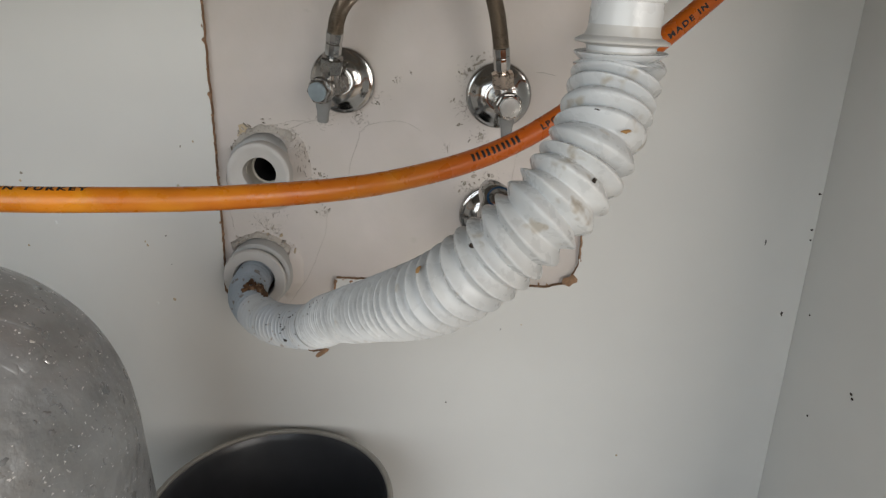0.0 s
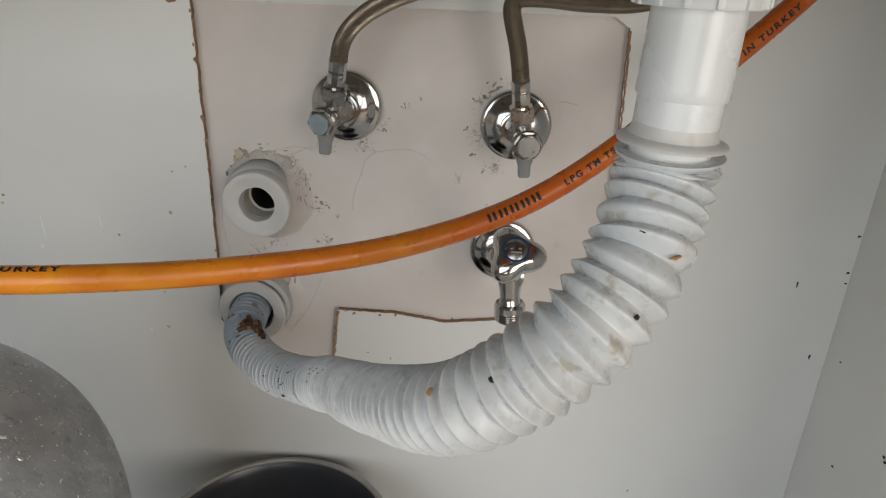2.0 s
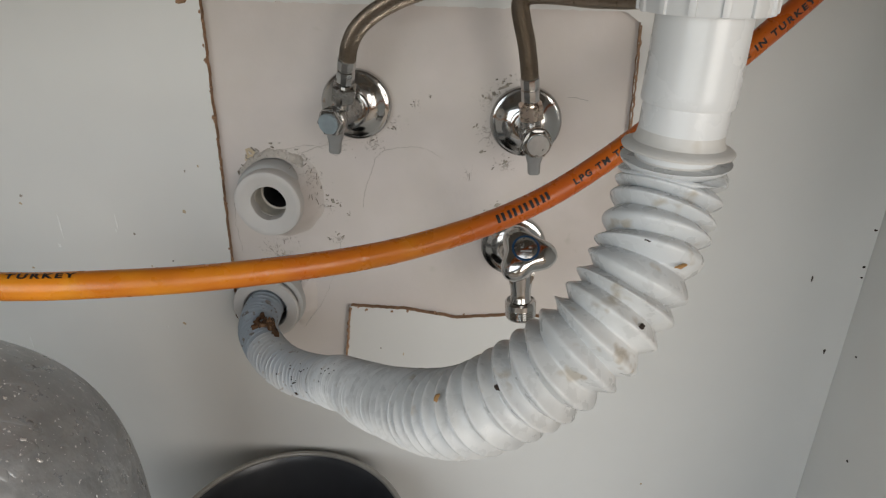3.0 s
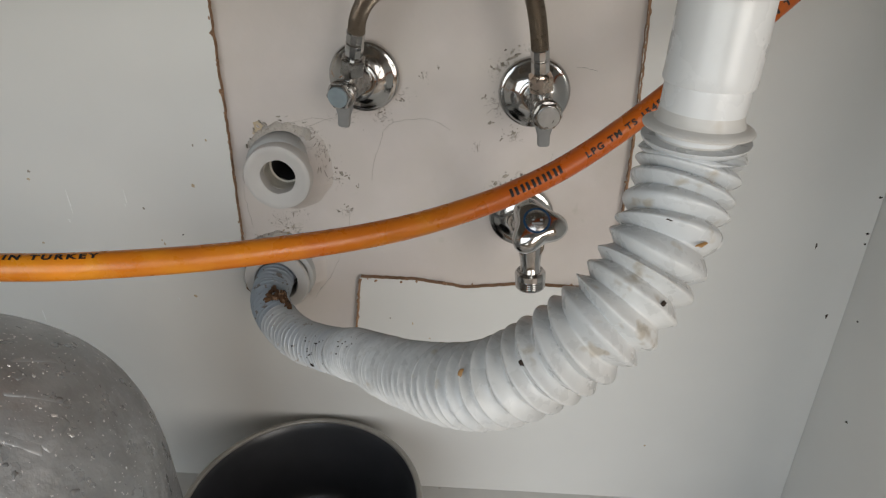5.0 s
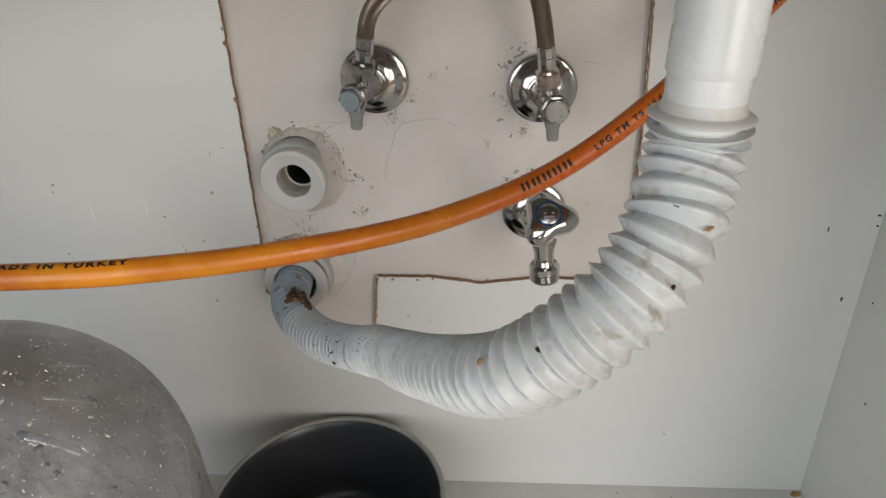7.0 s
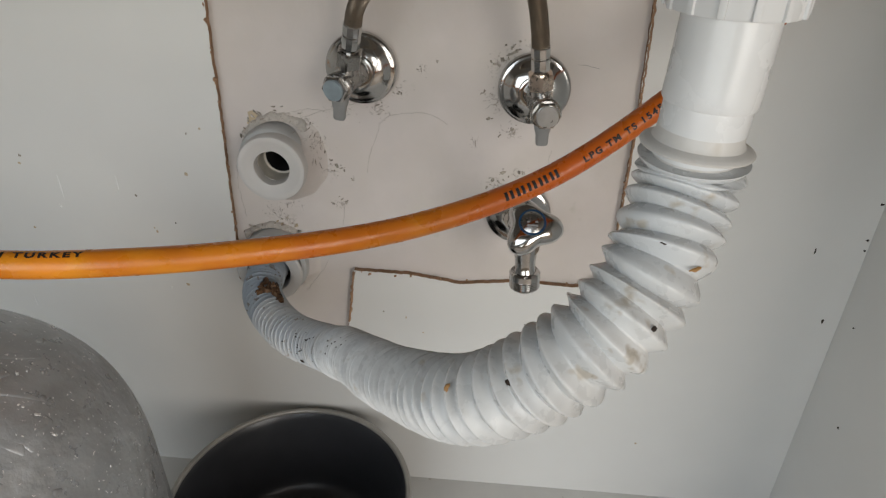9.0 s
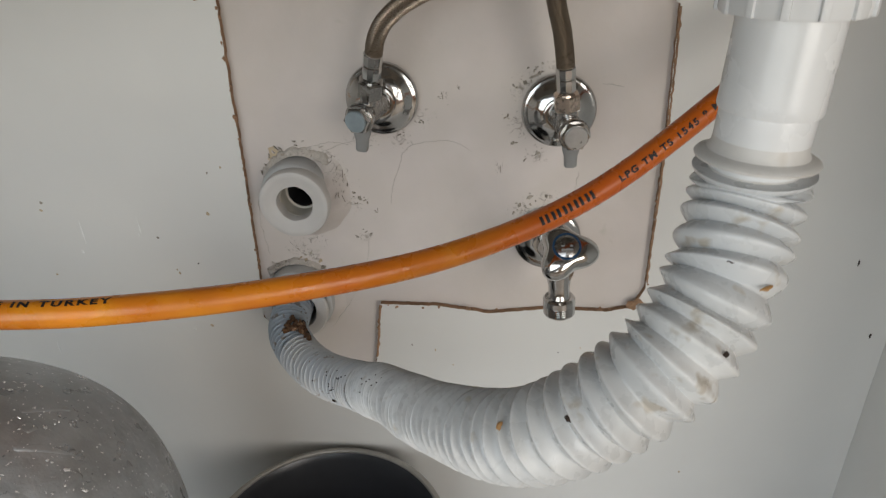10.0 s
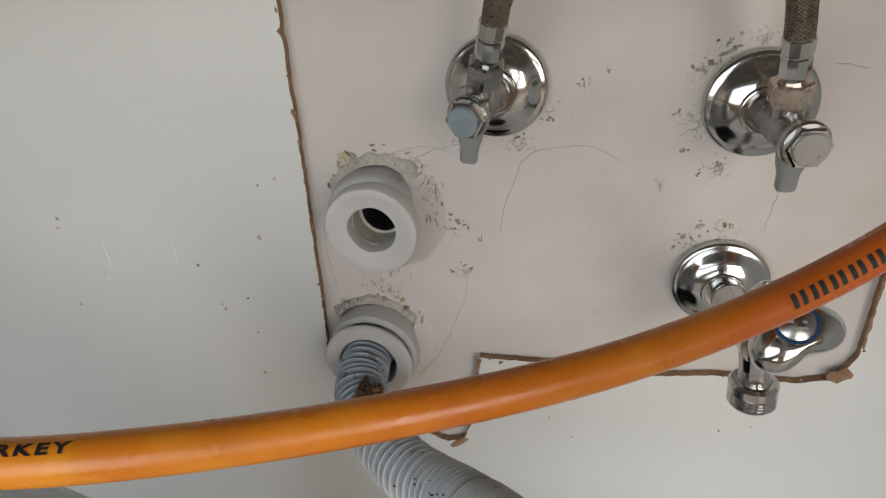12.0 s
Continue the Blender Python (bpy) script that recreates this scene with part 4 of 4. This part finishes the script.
ribbed("flexible_hose", S_FLANGE + 0.0048, S_JOIN, blend((0, 0.0074), (0.10, 0.0104), (0.36, 0.0094), (0.55, 0.0073), (0.75, 0.0064), (0.90, 0.0054), (1, 0.0050)),
       blend((0, 0.0230), (0.25, 0.0232), (0.45, 0.0228), (0.65, 0.0208), (0.85, 0.0196), (0.95, 0.0205), (1, 0.0202)), blend((0, 0.0046), (0.12, 0.0050), (0.42, 0.0050), (0.60, 0.0060), (0.80, 0.0060), (1, 0.0054)),
       blend((0, 0.8), (0.22, 0.60), (0.45, 0.40), (1, 0.40)), blend((0, 0.0), (0.30, 0.0), (0.55, 0.5), (1, 0.3)), 1.0, BELLOWS, "white ribbed hose with brown spots")
S_BLUE = trap_line.nearest((-0.080, -0.082, 0.318))
ribbed("narrow_hose", S_JOIN - 0.002, S_BLUE, blend((0, 0.0050), (0.25, 0.0056), (0.5, 0.0068), (1, 0.0068)), blend((0, 0.0198), (0.4, 0.0194), (1, 0.0190)), blend((0, 0.0052), (0.4, 0.0058), (1, 0.0062)),
       blend((0, 0.20), (1, 0.24)), blend((0, 0.6), (1, 0.6)), 1.0, NARROW, "greyish narrow ribbed hose with fine ridges")
ribbed("end_hose", S_BLUE - 0.0008, S_END, blend((0, 0.0056), (1, 0.0058)), blend((0, 0.0190), (1, 0.0186)), blend((0, 0.0056), (1, 0.0076)), blend((0, 0.45), (1, 0.5)),
       blend((0, 0.15), (1, 0.2)), 1.0, BLUISH, "blue-grey ribbed hose end with deep grooves")


def trap_spot(q, r, rx, ry, mat, seed, label="", rise=0.0008):
    """A stain on the hose on the side that q lies on, r from the centre line."""
    s = trap_line.nearest(q)
    p, t, _, _ = trap_line.at(s)
    v = VIEW - p
    v = (v - t * v.dot(t)).normalized()
    w = t.cross(v)
    side = max(-0.8, min(0.8, (Vector(q) - p).dot(w) / r))
    d = v * math.sqrt(1 - side * side) + w * side
    part("stain", move(blob(p + d * r, d, rx, ry, rise, seed, 12), T_INV), mat, trap, label, 60)


# ---------------------------------------------------------------- the gas hose
hose_line = Line(HOSE, up=(0, -0.7, 0.7))
HR = 0.0081
hose = thing("gas_hose", HOSE[0], "orange rubber gas hose with black printed lettering", "gas hose")
H_INV = Matrix.Translation(-Vector(HOSE[0]))
n = int(hose_line.length / 0.004)
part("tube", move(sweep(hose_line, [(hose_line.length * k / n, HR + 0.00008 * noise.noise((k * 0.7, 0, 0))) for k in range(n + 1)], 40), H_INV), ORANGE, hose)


def on_hose(bm, s, lift, lean):
    """Wrap a flat mesh (x along, y across) round the hose at s, turned to the open front of the cabinet; lean: degrees upwards."""
    for v in bm.verts:
        p, t, _, _ = hose_line.at(s + v.co.x)
        out = VIEW - p
        out = (out - t * out.dot(t)).normalized()
        side = out.cross(t)
        if side.z < 0:
            side = -side
        a = v.co.y / HR + radians(lean)
        v.co = p + (HR + lift + v.co.z) * (math.cos(a) * out + math.sin(a) * side)
    return bm


def slice_mesh(bm, step_x, step_y):
    for axis, step in ((0, step_x), (1, step_y)):
        lo, hi = min(v.co[axis] for v in bm.verts), max(v.co[axis] for v in bm.verts)
        n = int((hi - lo) / step)
        for k in range(1, n + 1):
            co, no = [0, 0, 0], [0, 0, 0]
            co[axis], no[axis] = lo + k * step, 1
            bmesh.ops.bisect_plane(bm, geom=bm.verts[:] + bm.edges[:] + bm.faces[:], plane_co=co, plane_no=no)
    return bm


def lettering(text, width, height):
    """Flat letters of the built-in font, stretched to a width and height, starting at x = 0 and centred on y = 0."""
    data = bpy.data.curves.new("lettering", "FONT")
    data.body, data.size, data.space_character = text, 1.0, 1.34
    data.offset = 0.045
    tmp = new("tmp", data)
    bpy.context.view_layer.update()
    mesh = bpy.data.meshes.new_from_object(tmp.evaluated_get(bpy.context.evaluated_depsgraph_get()))
    bpy.data.objects.remove(tmp)
    bpy.data.curves.remove(data)
    bm = bmesh.new()
    bm.from_mesh(mesh)
    bpy.data.meshes.remove(mesh)
    xs, ys = [v.co.x for v in bm.verts], [v.co.y for v in bm.verts]
    for v in bm.verts:
        v.co = Vector(((v.co.x - min(xs)) / (max(xs) - min(xs)) * width, ((v.co.y - min(ys)) / (max(ys) - min(ys)) - 0.5) * height, 0))
    return slice_mesh(bm, 0.003, 0.0008)


def print_text(text, q0, q1, height, lean):
    s0, s1 = hose_line.nearest(q0), hose_line.nearest(q1)
    part("lettering", move(on_hose(lettering(text, s1 - s0, height), s0, 0.00015, lean), H_INV), INK, hose, "black printed lettering", 60)


def print_bars(q0, q1, height, lean, count):
    """The maker's mark, as plain bars."""
    s0, s1 = hose_line.nearest(q0), hose_line.nearest(q1)
    w = (s1 - s0) / count
    for k in range(count):
        for x0, x1 in ((0.0, 0.26), (0.46, 0.72)):
            part("mark", move(on_hose(slice_mesh(box(((k + x0) * w, -height / 2, 0), ((k + x1) * w, height / 2, 0.00005)), 0.003, 0.0008), s0, 0.00012, lean), H_INV), INK, hose, "", 60)


print_text("MADE IN TURKEY", (-0.1833, -0.2754, 0.4865), (-0.1046, -0.2625, 0.4833), 0.0042, 46)
print_bars((0.1258, -0.1595, 0.4858), (0.1630, -0.1401, 0.4976), 0.0058, 2, 5)
print_text("LPG TM TS 1545 8 MM", (0.1780, -0.1326, 0.5045), (0.2499, -0.0981, 0.5480), 0.0047, -6)
print_text("MADE IN TURKEY", (0.2760, -0.0870, 0.5700), (0.3371, -0.0650, 0.6205), 0.0047, -22)


# ---------------------------------------------------------------- pot and gas cylinder on the floor
pot = thing("cooking_pot", (-0.069, -0.131, FLOOR), "black non-stick cooking pot with a worn grey rim", "pot")
H = 0.128 - FLOOR
part("body", lathe([(0, 0.0), (0.088, 0.0), (0.098, 0.003), (0.105, 0.012), (0.1165, H - 0.012), (0.1195, H - 0.006)], 96), POT_OUT, pot, "dark grey outside")
part("inside", lathe([(0.1178, H - 0.0030), (0.1165, H - 0.005), (0.1140, H - 0.012), (0.1040, 0.030), (0.100, 0.016), (0.093, 0.0075), (0.084, 0.0048), (0.05, 0.0042), (0, 0.004)], 96), POT_IN, pot, "black non-stick coating inside")
part("rim", lathe([(0.1176, H - 0.0050), (0.1172, H - 0.0014), (0.1184, H), (0.1215, H + 0.0002), (0.1232, H - 0.0012), (0.1234, H - 0.0032), (0.1220, H - 0.0045), (0.1195, H - 0.0062)], 96), POT_RIM, pot, "worn grey rolled rim")
for i, (x, y) in enumerate([(0.012, 0.010), (0.013, 0.015), (-0.03, 0.05)]):
    part("crumb", blob((x, y, 0.0044), (0, 0, 1), 0.0013, 0.0012, 0.0012, i, 10), POT_RIM, pot)

CYL = (-0.220, -0.303)
CR, CZ, CH = 0.1225, 0.308, 0.144
cylinder = thing("gas_cylinder", (*CYL, FLOOR), "worn grey gas cylinder with embossed marks on its dome", "gas cylinder")


def dome(r):
    return CZ - FLOOR + CH * math.sqrt(max(0.0, 1 - (r / CR) ** 2))


prof = [(0, 0.024)] + [(CR * math.cos(a), 0.178 + 0.155 * math.sin(a)) for a in [radians(-85 + 5 * k) for k in range(18)]] + [(CR, CZ - FLOOR - x) for x in (0.06, 0.0)]
prof += [(CR * math.cos(a), CZ - FLOOR + CH * math.sin(a)) for a in [radians(90 * k / 26) for k in range(1, 26)]] + [(0, CZ - FLOOR + CH)]
part("shell", lathe(prof, 120, None, 0.0012, 2), STEEL, cylinder, "dented grey painted steel shell")
part("foot_ring", lathe([(0.084, 0.0), (0.088, 0.0), (0.089, 0.004), (0.087, 0.070), (0.083, 0.070), (0.084, 0.0)], 80), STEEL, cylinder)


def dome_mark(az, r, length, wide, turn):
    """A raised bar pressed into the dome."""
    bm = box((-length / 2, -wide / 2, -0.0022), (length / 2, wide / 2, 0.0004), 0.0015)
    slice_mesh(bm, 0.006, 10)
    c, s = math.cos(radians(turn)), math.sin(radians(turn))
    for v in bm.verts:
        x, y = v.co.x * c - v.co.y * s, v.co.x * s + v.co.y * c
        rr = r + y
        a = radians(az) + x / rr
        v.co = Vector((rr * math.cos(a), rr * math.sin(a), dome(rr) + v.co.z))
    part("embossed_bar", bm, STEEL, cylinder, "", 60)


for az, r, length, wide, turn in [(0.7, 0.0780, 0.0253, 0.0048, 50.7), (-17.9, 0.0858, 0.0240, 0.0052, 50.4), (-6.2, 0.0936, 0.0220, 0.0046, -6.6), (19.9, 0.0698, 0.0229, 0.0044, 53.3), (6.2, 0.0678, 0.0070, 0.0060, 20.0)]:
    dome_mark(az, r, length, wide, turn)

for k in range(110):
    # bare specks, and some grimy spots, on the side of the dome that faces the room
    a, r = radians(rnd.uniform(-75, 40)), CR * rnd.uniform(0.35, 0.985)
    slope = CH / CR * (r / CR) / math.sqrt(1 - (r / CR) ** 2)
    out = Vector((slope * math.cos(a), slope * math.sin(a), 1)).normalized()
    grimy = k % 6 == 0
    size = rnd.uniform(0.0010, 0.0030) if grimy else rnd.choice((0.0003, 0.0004, 0.0005, 0.0006, 0.0011))
    part("paint_spot" if grimy else "paint_chip", blob(Vector((r * math.cos(a), r * math.sin(a), dome(r))) + out * 0.0006, out, size * rnd.uniform(1, 2.2), size, 0.0002, 1200 + k, 10, rnd.uniform(0, 180)), GRIME if grimy else CHIPPED, cylinder)

for i, (q, r, rx, ry, mat) in enumerate([((0.136, -0.335, 0.486), 0.0226, 0.0017, 0.0015, DIRT), ((0.109, -0.322, 0.467), 0.0226, 0.0018, 0.0022, AMBER), ((0.192, -0.313, 0.542), 0.0222, 0.0024, 0.0012, DIRT),
                                        ((0.189, -0.330, 0.512), 0.0228, 0.0014, 0.0012, DIRT), ((0.205, -0.318, 0.535), 0.0222, 0.0030, 0.0010, AMBER), ((-0.010, -0.146, 0.309), 0.0192, 0.0022, 0.0014, DIRT),
                                        ((-0.013, -0.150, 0.309), 0.0190, 0.0010, 0.0010, DIRT), ((-0.02, -0.150, 0.332), 0.0190, 0.0008, 0.0008, DIRT), ((-0.05, -0.14, 0.335), 0.0190, 0.0007, 0.0007, DIRT)]):
    trap_spot(q, r, rx, ry, mat, 100 + i, "dark dirt spot" if mat is DIRT else "amber stain")
for i in range(64):
    trap_spot((-0.094 + 0.038 * rnd.random(), -0.080 + 0.024 * rnd.random(), 0.342 + 0.008 * rnd.random()), 0.0174 + 0.0022 * rnd.random(), rnd.uniform(0.0016, 0.0062), rnd.uniform(0.0012, 0.0034), (RUST, RUST, CHIP, RUST, RUST, DIRT)[i % 6], 200 + i, "crumbly rust-brown dirt", 0.0028)
for i in range(34):
    u = rnd.random()
    p, t, n1, b1 = trap_line.at(S_JOIN + (-0.05 + 0.11 * u))
    q = p + (VIEW - p).normalized() * 0.02 + Vector((rnd.uniform(-0.014, 0.014), 0, rnd.uniform(-0.014, 0.014)))
    trap_spot(q, 0.0192, 0.0005 + 0.0004 * rnd.random(), 0.0006, DIRT, 300 + i, "", 0.0005)
